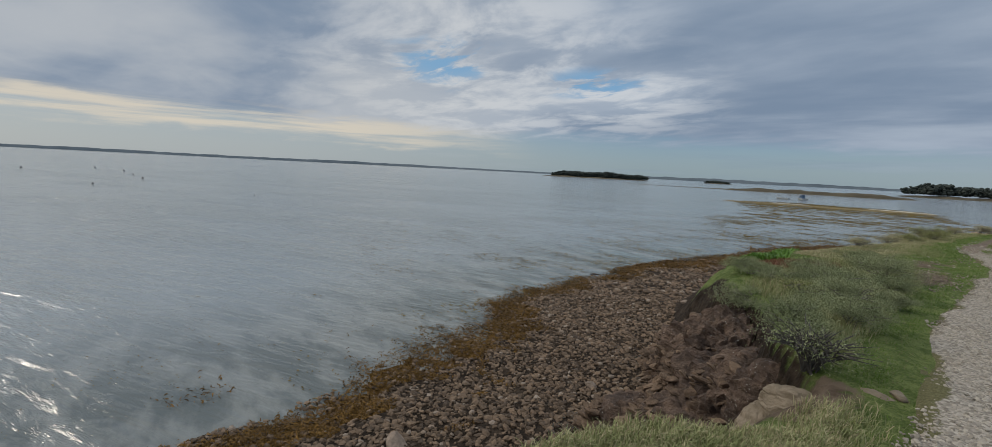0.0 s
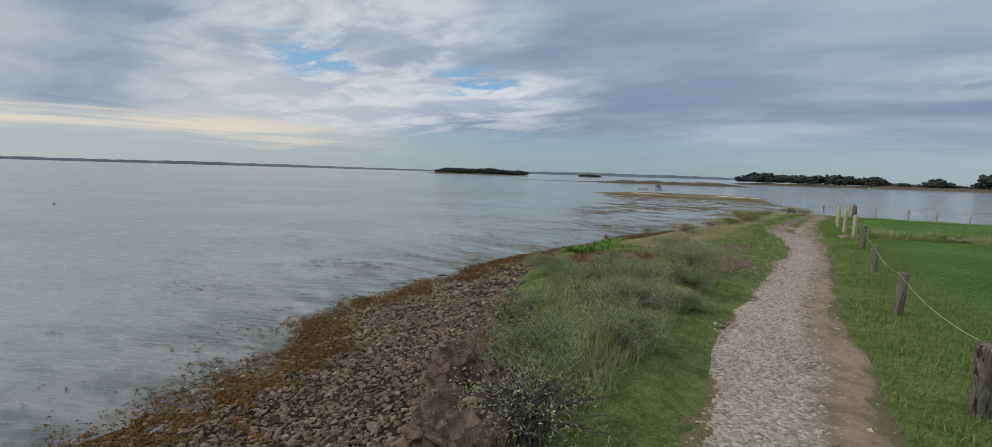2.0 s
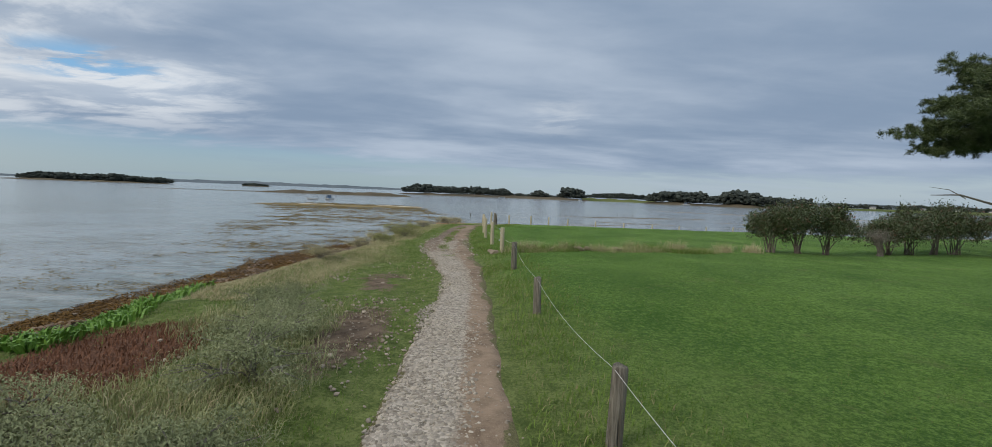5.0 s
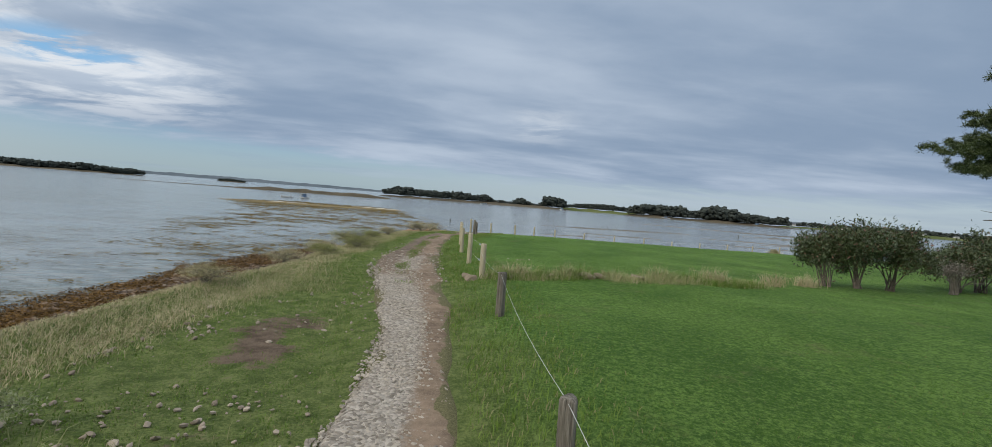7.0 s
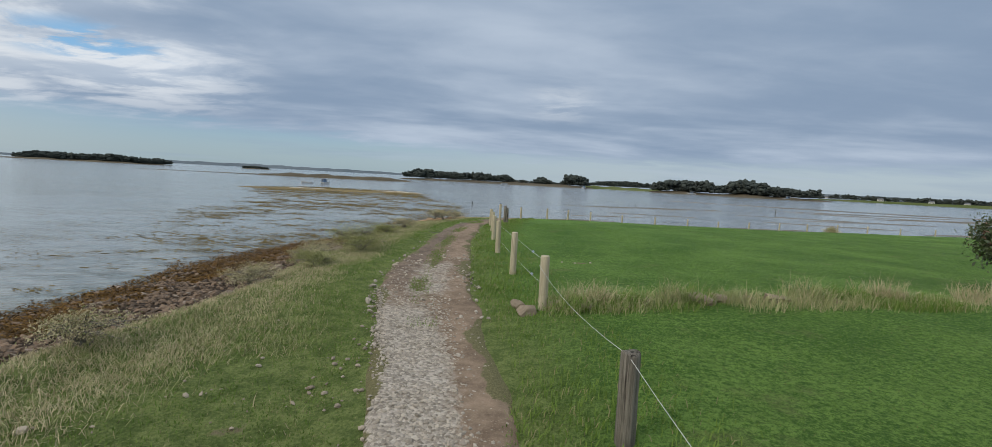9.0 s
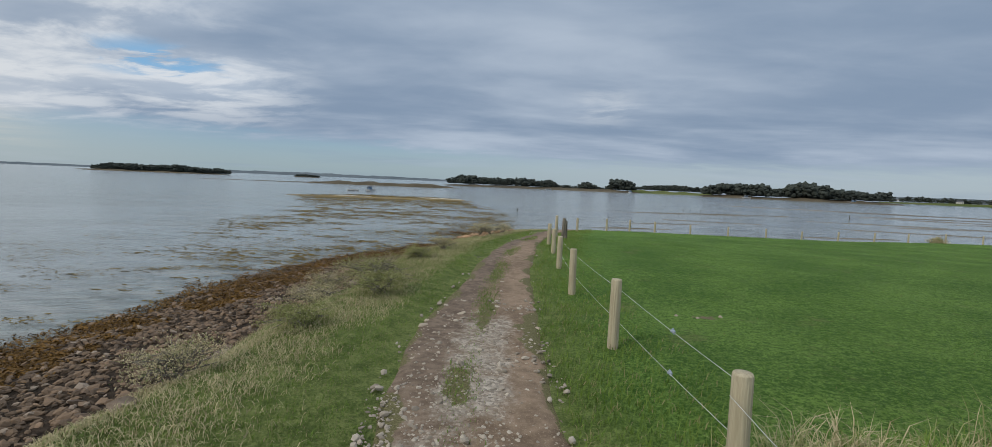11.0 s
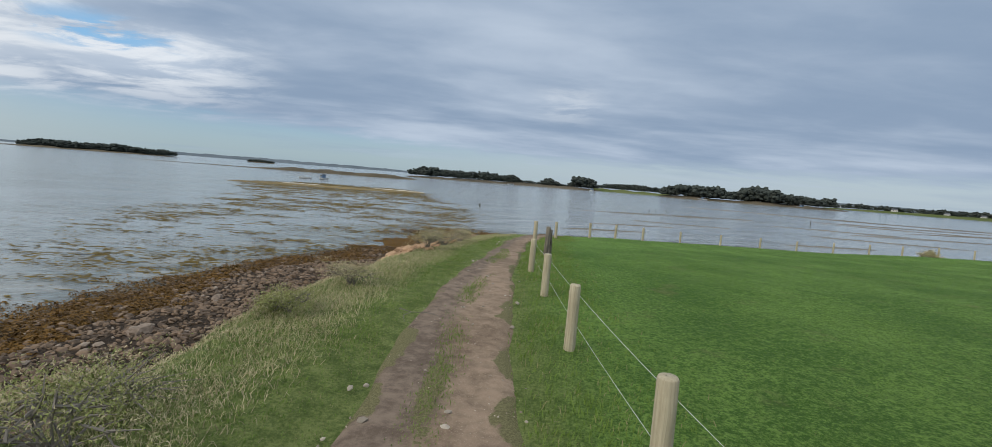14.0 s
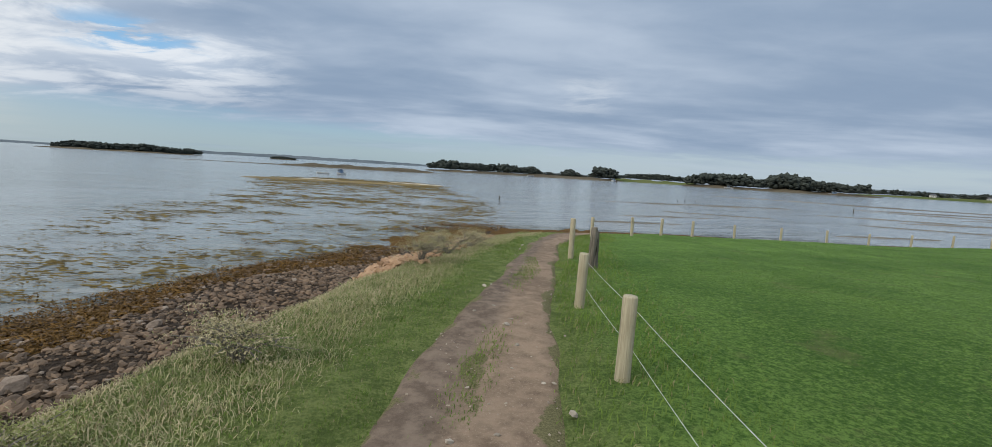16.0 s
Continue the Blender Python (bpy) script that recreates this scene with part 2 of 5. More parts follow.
def make_ground_material():
    n, v, p = material("ground", 0.95, 0.2)

    def zone(name):
        return n.add("ShaderNodeAttribute", attribute_name=name).outputs["Fac"]

    fine, mid, wide = n.noise(v, 45, 6, 0.65), n.noise(v, 6, 5, 0.6), n.noise(v, 0.55, 4, 0.55)
    turf = n.noise(v, 17, 6, 0.72)
    mixed = n.math("ADD", n.math("MULTIPLY", n.math("ADD", fine, turf), 0.40), n.math("MULTIPLY", wide, 0.20))
    lawn = n.mix(n.step(mixed, 0.44, 0.57), (0.050, 0.118, 0.016), (0.165, 0.280, 0.058))
    lawn = n.mix(n.math("MULTIPLY", n.step(n.noise(v, 3.1, 6, 0.7, 0.3), 0.46, 0.66), 0.26), lawn, (0.040, 0.094, 0.014))
    lawn = n.mix(n.math("MULTIPLY", n.step(n.noise(v, 1.3, 6, 0.7), 0.56, 0.72), 0.45), lawn, (0.17, 0.155, 0.075))
    verge = n.mix(n.step(n.math("ADD", n.math("MULTIPLY", fine, 0.5), n.math("MULTIPLY", mid, 0.5)), 0.38, 0.62), (0.078, 0.118, 0.026), (0.205, 0.250, 0.080))
    dirt = n.mix(n.step(mid, 0.35, 0.65), (0.115, 0.082, 0.056), (0.215, 0.160, 0.115))
    # beach ground kept very dark: shade between the stones is put into its colour
    beach = n.mix(n.step(mid, 0.35, 0.65), (0.020, 0.014, 0.009), (0.062, 0.044, 0.030))
    rusty = n.mix(n.step(fine, 0.35, 0.65), (0.10, 0.048, 0.03), (0.22, 0.115, 0.07))
    c = n.mix(zone("verge"), lawn, verge)
    c = n.mix(n.step(n.math("ADD", zone("dirt"), n.math("MULTIPLY", n.math("SUBTRACT", mid, 0.5), 0.9)), 0.4, 0.6), c, dirt)
    c = n.mix(n.step(n.math("ADD", zone("rusty"), n.math("MULTIPLY", n.math("SUBTRACT", mid, 0.5), 0.9)), 0.4, 0.6), c, rusty)
    c = n.mix(n.step(n.math("ADD", zone("beach"), n.math("MULTIPLY", n.math("SUBTRACT", mid, 0.5), 0.7)), 0.35, 0.65), c, beach)
    weed = n.mix(n.step(fine, 0.35, 0.65), (0.050, 0.027, 0.006), (0.165, 0.088, 0.016))
    c = n.mix(n.step(n.math("ADD", zone("wrack"), n.math("MULTIPLY", n.math("SUBTRACT", mid, 0.5), 0.8)), 0.4, 0.6), c, weed)
    n.put(p.inputs["Base Color"], c)
    bump(n, p, n.math("ADD", n.math("ADD", fine, turf), n.math("MULTIPLY", mid, 0.8)), 0.9, 0.06)


def make_path_material():
    n, v, p = material("path", 0.95, 0.2)
    stony = n.add("ShaderNodeAttribute", attribute_name="stony").outputs["Fac"]
    cell = n.add("ShaderNodeTexVoronoi")
    n.put(cell.inputs["Vector"], v)
    cell.inputs["Scale"].default_value = 42
    fine, mid, wide = n.noise(v, 70, 6, 0.75), n.noise(v, 7, 6, 0.7), n.noise(v, 0.8, 3, 0.5)
    dirt = n.mix(n.step(n.math("ADD", n.math("MULTIPLY", mid, 0.6), n.math("MULTIPLY", wide, 0.4)), 0.36, 0.64), (0.132, 0.094, 0.064), (0.275, 0.204, 0.145))
    dirt = n.mix(n.step(fine, 0.54, 0.68), dirt, (0.32, 0.25, 0.185))
    damp = n.add("ShaderNodeAttribute", attribute_name="damp").outputs["Fac"]
    dirt = n.mix(n.math("MULTIPLY", damp, 0.75), dirt, n.mix(n.step(mid, 0.36, 0.64), (0.092, 0.070, 0.054), (0.180, 0.140, 0.110)))
    bits = n.mix(n.add("ShaderNodeSeparateColor").outputs[0], (0.17, 0.148, 0.12), (0.44, 0.395, 0.335))
    sep = bits.node.inputs[0].links[0].from_node
    n.tree.links.new(cell.outputs["Color"], sep.inputs[0])
    f = n.step(n.math("ADD", stony, n.math("MULTIPLY", n.math("SUBTRACT", mid, 0.5), 0.8)), 0.35, 0.65)
    c = n.mix(f, dirt, bits)
    green = n.add("ShaderNodeAttribute", attribute_name="grassy").outputs["Fac"]
    turf = n.mix(n.step(fine, 0.35, 0.65), (0.08, 0.078, 0.034), (0.165, 0.15, 0.075))
    c = n.mix(n.step(n.math("ADD", green, n.math("MULTIPLY", n.math("SUBTRACT", mid, 0.5), 1.8)), 0.48, 0.66), c, turf)
    n.put(p.inputs["Base Color"], c)
    bump(n, p, n.math("SUBTRACT", fine, n.math("MULTIPLY", n.math("MULTIPLY", cell.outputs["Distance"], f), 1.5)), 0.6, 0.015)


def make_water_material():
    n, v, p = material("water", 0.05, 0.5)
    p.inputs["IOR"].default_value = 1.33
    near = n.add("ShaderNodeAttribute", attribute_name="shallow").outputs["Fac"]
    silt = n.noise(n.mapping(v, (0.6, 1.4, 1), 25), 0.9, 5, 0.6, 0.2)
    c = n.mix(n.step(silt, 0.40, 0.62), (0.112, 0.127, 0.124), (0.210, 0.222, 0.213))
    n.put(p.inputs["Base Color"], n.mix(near, (0.245, 0.275, 0.290), c))
    n.put(p.inputs["Roughness"], n.step(near, 0.0, 1.0, 0.10, 0.04))
    along = n.mapping(v, (1, 1, 1), -24)
    swell = n.noise(n.mapping(along, (0.35, 1.5, 1)), 0.8, 3, 0.5, 0.3)
    ripple = n.noise(n.mapping(along, (0.45, 1.7, 1), 0, (7, 3, 0)), 2.6, 4, 0.6, 0.4)
    wavelet = n.noise(n.mapping(along, (0.3, 1.5, 1), 6, (2, 9, 0)), 1.5, 3, 0.5, 0.3)
    chop = n.noise(n.mapping(along, (0.4, 1.4, 1)), 0.12, 3, 0.5)
    h = n.math("ADD", n.math("ADD", n.math("MULTIPLY", swell, 0.70), n.math("MULTIPLY", wavelet, 0.42)), n.math("MULTIPLY", ripple, 0.30))
    h = n.math("MULTIPLY", h, n.step(chop, 0.38, 0.62, 0.45, 1.15))
    bump(n, p, h, 1.0, 0.42)


def make_rock_material():
    n, v, p = material("rock", 0.88, 0.3)
    a, b = n.noise(v, 2.2, 6, 0.62, 0.6), n.noise(v, 18, 6, 0.7)
    c = n.mix(n.step(a, 0.38, 0.62), (0.060, 0.041, 0.032), (0.180, 0.122, 0.088))
    c = n.mix(n.step(b, 0.50, 0.8), c, (0.23, 0.165, 0.12))
    crack = n.add("ShaderNodeTexVoronoi", feature="DISTANCE_TO_EDGE")
    n.put(crack.inputs["Vector"], n.vec("ADD", n.mapping(v, (1, 1, 2.6), 20), n.vec("SCALE", n.add("ShaderNodeTexNoise").outputs["Color"], 0.5)))
    crack.inputs["Scale"].default_value = 4.0
    lichen = n.math("MULTIPLY", n.step(n.noise(v, 34, 3, 0.5), 0.66, 0.72), n.step(n.noise(v, 1.1, 2, 0.5), 0.45, 0.6))
    c = n.mix(lichen, c, (0.55, 0.53, 0.48))
    n.put(p.inputs["Base Color"], c)
    h = n.math("ADD", n.math("ADD", n.math("MULTIPLY", b, 0.45), n.math("MULTIPLY", n.noise(n.mapping(v, (1, 1, 2.2)), 6, 8, 0.7, 0.5), 1.0)), n.math("MULTIPLY", n.step(crack.outputs["Distance"], 0.0, 0.05), n.step(a, 0.45, 0.6, 0.0, 0.35)))
    bump(n, p, h, 1.0, 0.07)


make_ground_material()
make_path_material()
make_water_material()
make_rock_material()

# ---- the lie of the land ----
WATER = -2.6
rng = np.random.default_rng(7)


def curve_of(*pairs):
    ys, xs = zip(*pairs)
    return lambda y: np.interp(y, ys, xs)


# x of the bank's edge, of its foot and of the water's edge, by y
bank_x = curve_of((-12, -1.6), (0, -1.2), (2, -1.0), (2.66, -0.8), (2.9, -0.55), (3.2, -0.3), (4.2, -0.22), (4.5, -0.38), (4.85, -0.75), (5.2, -1.0), (6, -1.2), (6.5, -1.5), (7.0, -2.05), (7.5, -2.45), (8.8, -3.0),
                  (10.5, -3.3), (12, -3.1), (14, -2.9), (17, -2.6), (20, -2.4), (25, -2.3), (28, -2.0), (32, -1.5), (35, -0.9), (38, 0.2),
                  (41, 3.5), (43, 7), (46, 14), (50, 28), (54, 58), (58, 118), (60, 4000))
foot_x = curve_of((-12, -3.2), (0, -2.4), (2, -2.1), (3.1, -2.0), (4, -1.5), (5, -1.7), (6, -2.0), (6.8, -2.6), (7.6, -3.8), (9, -4.5), (10.5, -5.3), (12, -6.1),
                  (14, -6.2), (17, -5.4), (20, -4.6), (25, -4.2), (30, -3.7), (35, -2.8), (38, -1.3), (41, 1.4), (43, 5), (46, 11.5), (50, 25), (54, 54), (58, 112), (60, 3900))
shore_x = curve_of((-12, -6.0), (2.4, -6.8), (4.7, -7.2), (6.5, -7.9), (7.7, -8.3), (8.8, -9.6), (10, -10.1), (12.4, -10.5), (15, -10.7), (18, -11.2), (21, -11.3), (24, -10.9), (27, -10.3),
                   (30.2, -10.5), (33.5, -9.7), (36, -9.2), (38.5, -8.6), (40.5, -7.0), (41.8, -6.3), (46, -5.8), (50.6, -5.0), (53.5, -2.5), (55, 1.5), (56.2, 8), (57.2, 20), (58.2, 40), (59.2, 80), (60.2, 150), (61, 3800))
path_l = curve_of((-12, 0.3), (4, 0.08), (8, -0.22), (10, -0.2), (12, -0.13), (13.6, -0.1), (14.5, -0.2), (15.5, -0.36), (17, -0.68), (18.8, -1.02), (20, -1.13), (21.4, -1.03), (24, -0.93), (25.2, -0.9), (27.2, -0.63), (31.5, 0.0), (35, 0.45), (38, 1.2), (41, 3.2))
path_r = curve_of((-12, 1.4), (4, 1.12), (8, 0.76), (12, 0.6), (13.6, 0.57), (16, 0.45), (18.9, 0.2), (21.5, 0.08), (24, 0.1), (26.3, 0.17), (28.5, 0.38), (32, 0.78), (35, 1.2), (38, 2.1), (41, 4.3))


def lattice(i, j, seed):
    h = (i * 374761393 + j * 668265263 + seed * 1442695041) & 0xFFFFFFFF
    h = ((h ^ (h >> 13)) * 1274126177) & 0xFFFFFFFF
    return ((h ^ (h >> 16)) & 0xFFFF) / 65535.0


def rough(x, y, scale, octaves=3, seed=0):
    """Smooth random relief between -1 and 1."""
    total, amp, norm = 0, 1.0, 0
    for o in range(octaves):
        u, v = np.asarray(x) * scale, np.asarray(y) * scale
        i, j = np.floor(u).astype(np.int64), np.floor(v).astype(np.int64)
        fu, fv = u - i, v - j
        fu, fv = fu * fu * (3 - 2 * fu), fv * fv * (3 - 2 * fv)
        a = lattice(i, j, seed + o) * (1 - fu) + lattice(i + 1, j, seed + o) * fu
        b = lattice(i, j + 1, seed + o) * (1 - fu) + lattice(i + 1, j + 1, seed + o) * fu
        total, norm = total + amp * ((a * (1 - fv) + b * fv) * 2 - 1), norm + amp
        amp, scale = amp * 0.5, scale * 2.1
    return total / norm


def smooth(v, a, b):
    t = np.clip((v - a) / (b - a), 0, 1)
    return t * t * (3 - 2 * t)


def top_z(y):
    y = np.asarray(y, float)
    return -0.009 * np.clip(y, -20, 28) - 0.05 * np.clip(y - 28, 0, 11) - 0.09 * np.clip(y - 39, 0, 8)


def land(x, y):
    """The ground's height."""
    x, y = np.asarray(x, float), np.asarray(y, float)
    top = top_z(y)
    b, f, s = bank_x(y), foot_x(y), shore_x(y)
    wob = rough(x, y, 0.9, 3, 5) * 0.28 * smooth(np.abs(x - b), 3.0, 0.5)
    xx = x + wob
    foot = np.minimum(np.where(y < 38, -2.08, -2.2), top - 0.05)
    t = np.clip((b - xx) / np.maximum(b - f, 0.05), 0, 1)
    steep = smooth(y, 3.0, 4.2) * smooth(y, 9.0, 7.6)
    fall = steep * smooth(t, 0.12, 0.95) + (1 - steep) * (0.55 * t + 0.45 * smooth(t, 0.25, 1.0))
    z = top + (foot - top) * fall
    z = z + smooth(xx, b + 1.2, b) * smooth(xx, f, b) * -0.05
    u = np.clip((f - x) / np.maximum(f - s, 0.1), 0, 3)
    z = np.where(xx < f, foot + (WATER - foot) * u, z)
    z = np.where(u > 1, WATER - np.minimum((s - x) * 0.07, 2.5), z)
    on_path = smooth(x, path_l(y) - 0.4, path_l(y)) * smooth(x, path_r(y) + 0.4, path_r(y)) * (y < 42)
    z = z - 0.035 * on_path + rough(x, y, 1.4, 3, 1) * np.where(x > b, 0.022, 0.07)
    z = z + rough(x, y, 0.18, 2, 2) * 0.05 * (x > b + 1)
    z = z + 0.07 * smooth(x, 0.7, 1.3) * smooth(y, 11, 14) * smooth(y, 22, 19) * (x < 60)
    z = z - 0.12 * smooth(x, path_l(y) + 0.1, path_l(y) - 0.5) * smooth(x, b - 0.3, b + 0.3) * smooth(y, 11.5, 13.5) * smooth(y, 19, 16.5)
    return z


def link_mesh(name, verts, faces, mat, parent=None, label="", shade=True):
    """One mesh object from arrays; faces is an array of triangles or quads, or a list of such arrays."""
    me = bpy.data.meshes.new(name)
    verts = np.ascontiguousarray(verts, np.float32)
    groups = [np.asarray(g, np.int32) for g in (faces if isinstance(faces, list) else [faces]) if len(g)]
    loops = np.concatenate([g.ravel() for g in groups])
    sizes = np.concatenate([np.full(len(g), g.shape[1], np.int32) for g in groups])
    me.vertices.add(len(verts))
    me.vertices.foreach_set("co", verts.ravel())
    me.loops.add(len(loops))
    me.loops.foreach_set("vertex_index", loops)
    me.polygons.add(len(sizes))
    me.polygons.foreach_set("loop_start", np.concatenate([[0], np.cumsum(sizes)[:-1]]).astype(np.int32))
    me.polygons.foreach_set("loop_total", sizes)
    me.update(calc_edges=True)
    me.polygons.foreach_set("use_smooth", np.full(len(sizes), shade))
    me.materials.append(MATS[mat])
    ob = new(name, me)
    if parent:
        ob.parent = parent
    return tagged(ob, label)


def attribute(ob, name, values):
    a = ob.data.attributes.new(name, "FLOAT", "POINT")
    a.data.foreach_set("value", np.asarray(values, np.float32).ravel())


def grid_faces(nx, ny):
    i = np.arange(nx * ny).reshape(ny, nx)
    return np.stack([i[:-1, :-1], i[:-1, 1:], i[1:, 1:], i[1:, :-1]], -1).reshape(-1, 4)


def spread(fine_a, fine_b, step, reach):
    """Coordinates that are dense between two values and wider and wider outside them."""
    out, s = list(np.arange(fine_a, fine_b, step)), step
    lo, hi = [fine_a], [out[-1]]
    while lo[-1] > -reach or hi[-1] < reach:
        s *= 1.16
        lo.append(lo[-1] - s)
        hi.append(hi[-1] + s)
    return np.array(lo[:0:-1] + out + hi[1:])


def wrack_keep(x, y):
    """How thickly wrack lies at a place."""
    f, s = foot_x(y), shore_x(y)
    u = (x - s) / np.maximum(f - s, 0.3)
    n = rough(x, y, 0.7, 4, 21)
    band = smooth(u + 0.34 * n + 0.16 * rough(x, y, 2.6, 2, 22), 0.30, 0.19) * smooth(u + 0.10 * n, -0.10, 0.0)
    loose = 0.28 * smooth(u, -0.6, -0.1) * smooth(u, 0.1, -0.1) * smooth(n + 0.4 * rough(x, y, 2.2, 2, 23), 0.15, 0.35)
    return np.clip(band + loose, 0, 1)


def build_ground():
    xs, ys = spread(-10.5, 6, 0.10, 4200), spread(0.5, 44, 0.14, 4200)
    x, y = (a.ravel() for a in np.meshgrid(xs, ys))
    z = land(x, np.clip(y, -12, 61))
    z = np.where((np.abs(x) > 150) | (y < -60) | (y > 62), np.minimum(z, np.where((x > 0) & (y < 56) & (y > -60), z, -5)), z)
    ob = link_mesh("ground", np.stack([x, y, z], -1), grid_faces(len(xs), len(ys)), "ground")
    b, f = bank_x(y), foot_x(y)
    attribute(ob, "verge", smooth(x, path_r(y) + 0.9 + 2.2 * smooth(y, 15, 7) + rough(x, y, 0.8, 2, 9) * 0.6, path_r(y) - 0.1))
    patch = np.exp(-(((x + 0.75) / 0.38) ** 2 + ((y - 11.0) / 1.3) ** 2)) + 0.42 * np.exp(-(((x + 1.25) / 0.5) ** 2 + ((y - 14.2) / 1.0) ** 2))
    hollow = np.exp(-(((x + 0.55) / 0.45) ** 2 + ((y - 4.0) / 0.5) ** 2))
    worn = 0.62 * np.exp(-(((x + 1.1) / 0.45) ** 2 + ((y - 14.4) / 1.3) ** 2)) * smooth(rough(x, y, 1.6, 3, 26), -0.35, 0.25)
    scrape = 0.6 * np.exp(-(((x - 2.15) / 0.30) ** 2 + ((y - 21.28) / 0.16) ** 2)) + 0.45 * np.exp(-(((x - 1.8) / 0.15) ** 2 + ((y - 21.3) / 0.1) ** 2))
    attribute(ob, "dirt", np.clip(patch + hollow + worn + scrape, 0, 1))
    attribute(ob, "rusty", np.clip(1.1 * np.exp(-(((x + 2.45) / 0.75) ** 2 + ((y - 10.1) / 1.3) ** 2)), 0, 1))
    w = rough(x, y, 0.9, 3, 5) * 0.28
    attribute(ob, "wrack", wrack_keep(x, y) * (y < 60) * (y > -12))
    bare = smooth(y, 9.4, 8.0)
    attribute(ob, "beach", smooth(x + w, b - (0.45 - 0.42 * bare) * (b - f), b - (0.8 - 0.5 * bare) * (b - f)) * (1 - 0.85 * hollow))
    return tagged(ob, "coastal ground of lawn, rough verge, soil and dark beach", "ground", kind="structure")


def build_path():
    ys, us = np.arange(-8, 42, 0.12), np.linspace(-0.06, 1.06, 22)
    u, y = (a.ravel() for a in np.meshgrid(us, ys))
    l, r = path_l(y), path_r(y)
    x = l + u * (r - l) + rough(u * 0 + np.sign(u - 0.5) * 7, y, 0.9, 4, 11) * 0.10 * np.abs(u - 0.5) * 2
    edge = np.abs(u - 0.5) * 2
    z = land(x, y) + 0.03 - 0.05 * smooth(edge, 0.84, 1.12) + rough(x, y, 2.5, 2, 3) * 0.006
    ob = link_mesh("path", np.stack([x, y, z], -1), grid_faces(len(us), len(ys)), "path")
    gravel = smooth(u, 0.95, 0.28) * smooth(y, 19.5, 16.5) + 0.55 * smooth(y, 18, 19) * smooth(y, 22, 20.5) * smooth(np.abs(u - 0.55), 0.5, 0.1)
    attribute(ob, "stony", np.clip(gravel, 0, 1))
    attribute(ob, "damp", smooth(u + 0.2 * rough(x, y, 0.9, 3, 47), 0.52, 0.32) * smooth(y, 17, 20))
    strip = 0.9 * smooth(rough(x, y, 1.1, 3, 37), -0.25, 0.25) * smooth(np.abs(u - 0.46 + 0.05 * np.sin(y * 1.7)), 0.16, 0.02) * smooth(y, 16.5, 19) * smooth(y, 30, 26)
    attribute(ob, "grassy", np.clip(strip + 1.4 * smooth(edge + 0.45 * rough(x, y, 2.2, 3, 19), 0.70, 1.15), 0, 1))
    return tagged(ob, "coastal footpath of pale gravel and trodden brown earth", "footpath", kind="structure")


def build_water():
    xs, ys = spread(-34, -4, 0.14, 4300), spread(-4, 50, 0.14, 4300)
    x, y = (a.ravel() for a in np.meshgrid(xs, ys))
    c, s = math.cos(0.42), math.sin(0.42)
    u, v = c * x - s * y, s * x + c * y
    inner = smooth(x, -36, -30) * smooth(x, 1, -4) * smooth(y, -6, -2) * smooth(y, 54, 46)
    wave = rough(u * 0.55, v * 1.7, 0.9, 3, 201) + 0.5 * rough(u * 0.3, v * 0.9, 0.45, 2, 207)
    z = WATER + 0.038 * wave * inner * (0.55 + 0.45 * rough(x, y, 0.13, 2, 211))
    ob = link_mesh("water", np.stack([x, y, z], -1), grid_faces(len(xs), len(ys)), "water")
    off = shore_x(np.clip(y, -12, 61)) - x
    attribute(ob, "shallow", smooth(off, 9, 1.0) * (y < 62))
    return tagged(ob, "calm grey tidal water with small ripples", "water", kind="structure")


ground, path, water = build_ground(), build_path(), build_water()

# ---- shapes ----
def part(name, bm, mat, parent=None, label="", shade=False):
    """Links a bmesh as one mesh object, under a thing or on its own."""
    me = bpy.data.meshes.new(name)
    bm.to_mesh(me)
    bm.free()
    me.materials.append(MATS[mat])
    if shade:
        me.polygons.foreach_set("use_smooth", np.full(len(me.polygons), True))
    ob = new(name, me)
    if parent:
        ob.parent = parent
    return tagged(ob, label)


def ball(level=1):
    bm = bmesh.new()
    bmesh.ops.create_icosphere(bm, subdivisions=level, radius=1)
    v = np.array([q.co[:] for q in bm.verts])
    f = np.array([[q.index for q in g.verts] for g in bm.faces])
    bm.free()
    return v, f


ICO, ICO2, ICO3 = ball(1), ball(2), ball(3)


def stone_shapes(count, flat=0.6, seed=1, base=None):
    r = np.random.default_rng(seed)
    v0, f0 = base or ICO
    out = []
    for _ in range(count):
        v = v0 * (1 + r.uniform(-0.28, 0.28, (len(v0), 1))) + r.uniform(-0.12, 0.12, v0.shape)
        out.append((v * np.array([1, r.uniform(0.6, 0.95), flat * r.uniform(0.7, 1.2)]), f0))
    return out


def turned(v, yaw, tilt_x, tilt_y):
    """Vertices (n, k, 3) turned by angles (n,)."""
    cx, sx, cy, sy, cz, sz = np.cos(tilt_x), np.sin(tilt_x), np.cos(tilt_y), np.sin(tilt_y), np.cos(yaw), np.sin(yaw)
    x, y, z = v[..., 0], v[..., 1], v[..., 2]
    y, z = y * cx[:, None] - z * sx[:, None], y * sx[:, None] + z * cx[:, None]
    x, z = x * cy[:, None] + z * sy[:, None], -x * sy[:, None] + z * cy[:, None]
    x, y = x * cz[:, None] - y * sz[:, None], x * sz[:, None] + y * cz[:, None]
    return np.stack([x, y, z], -1)


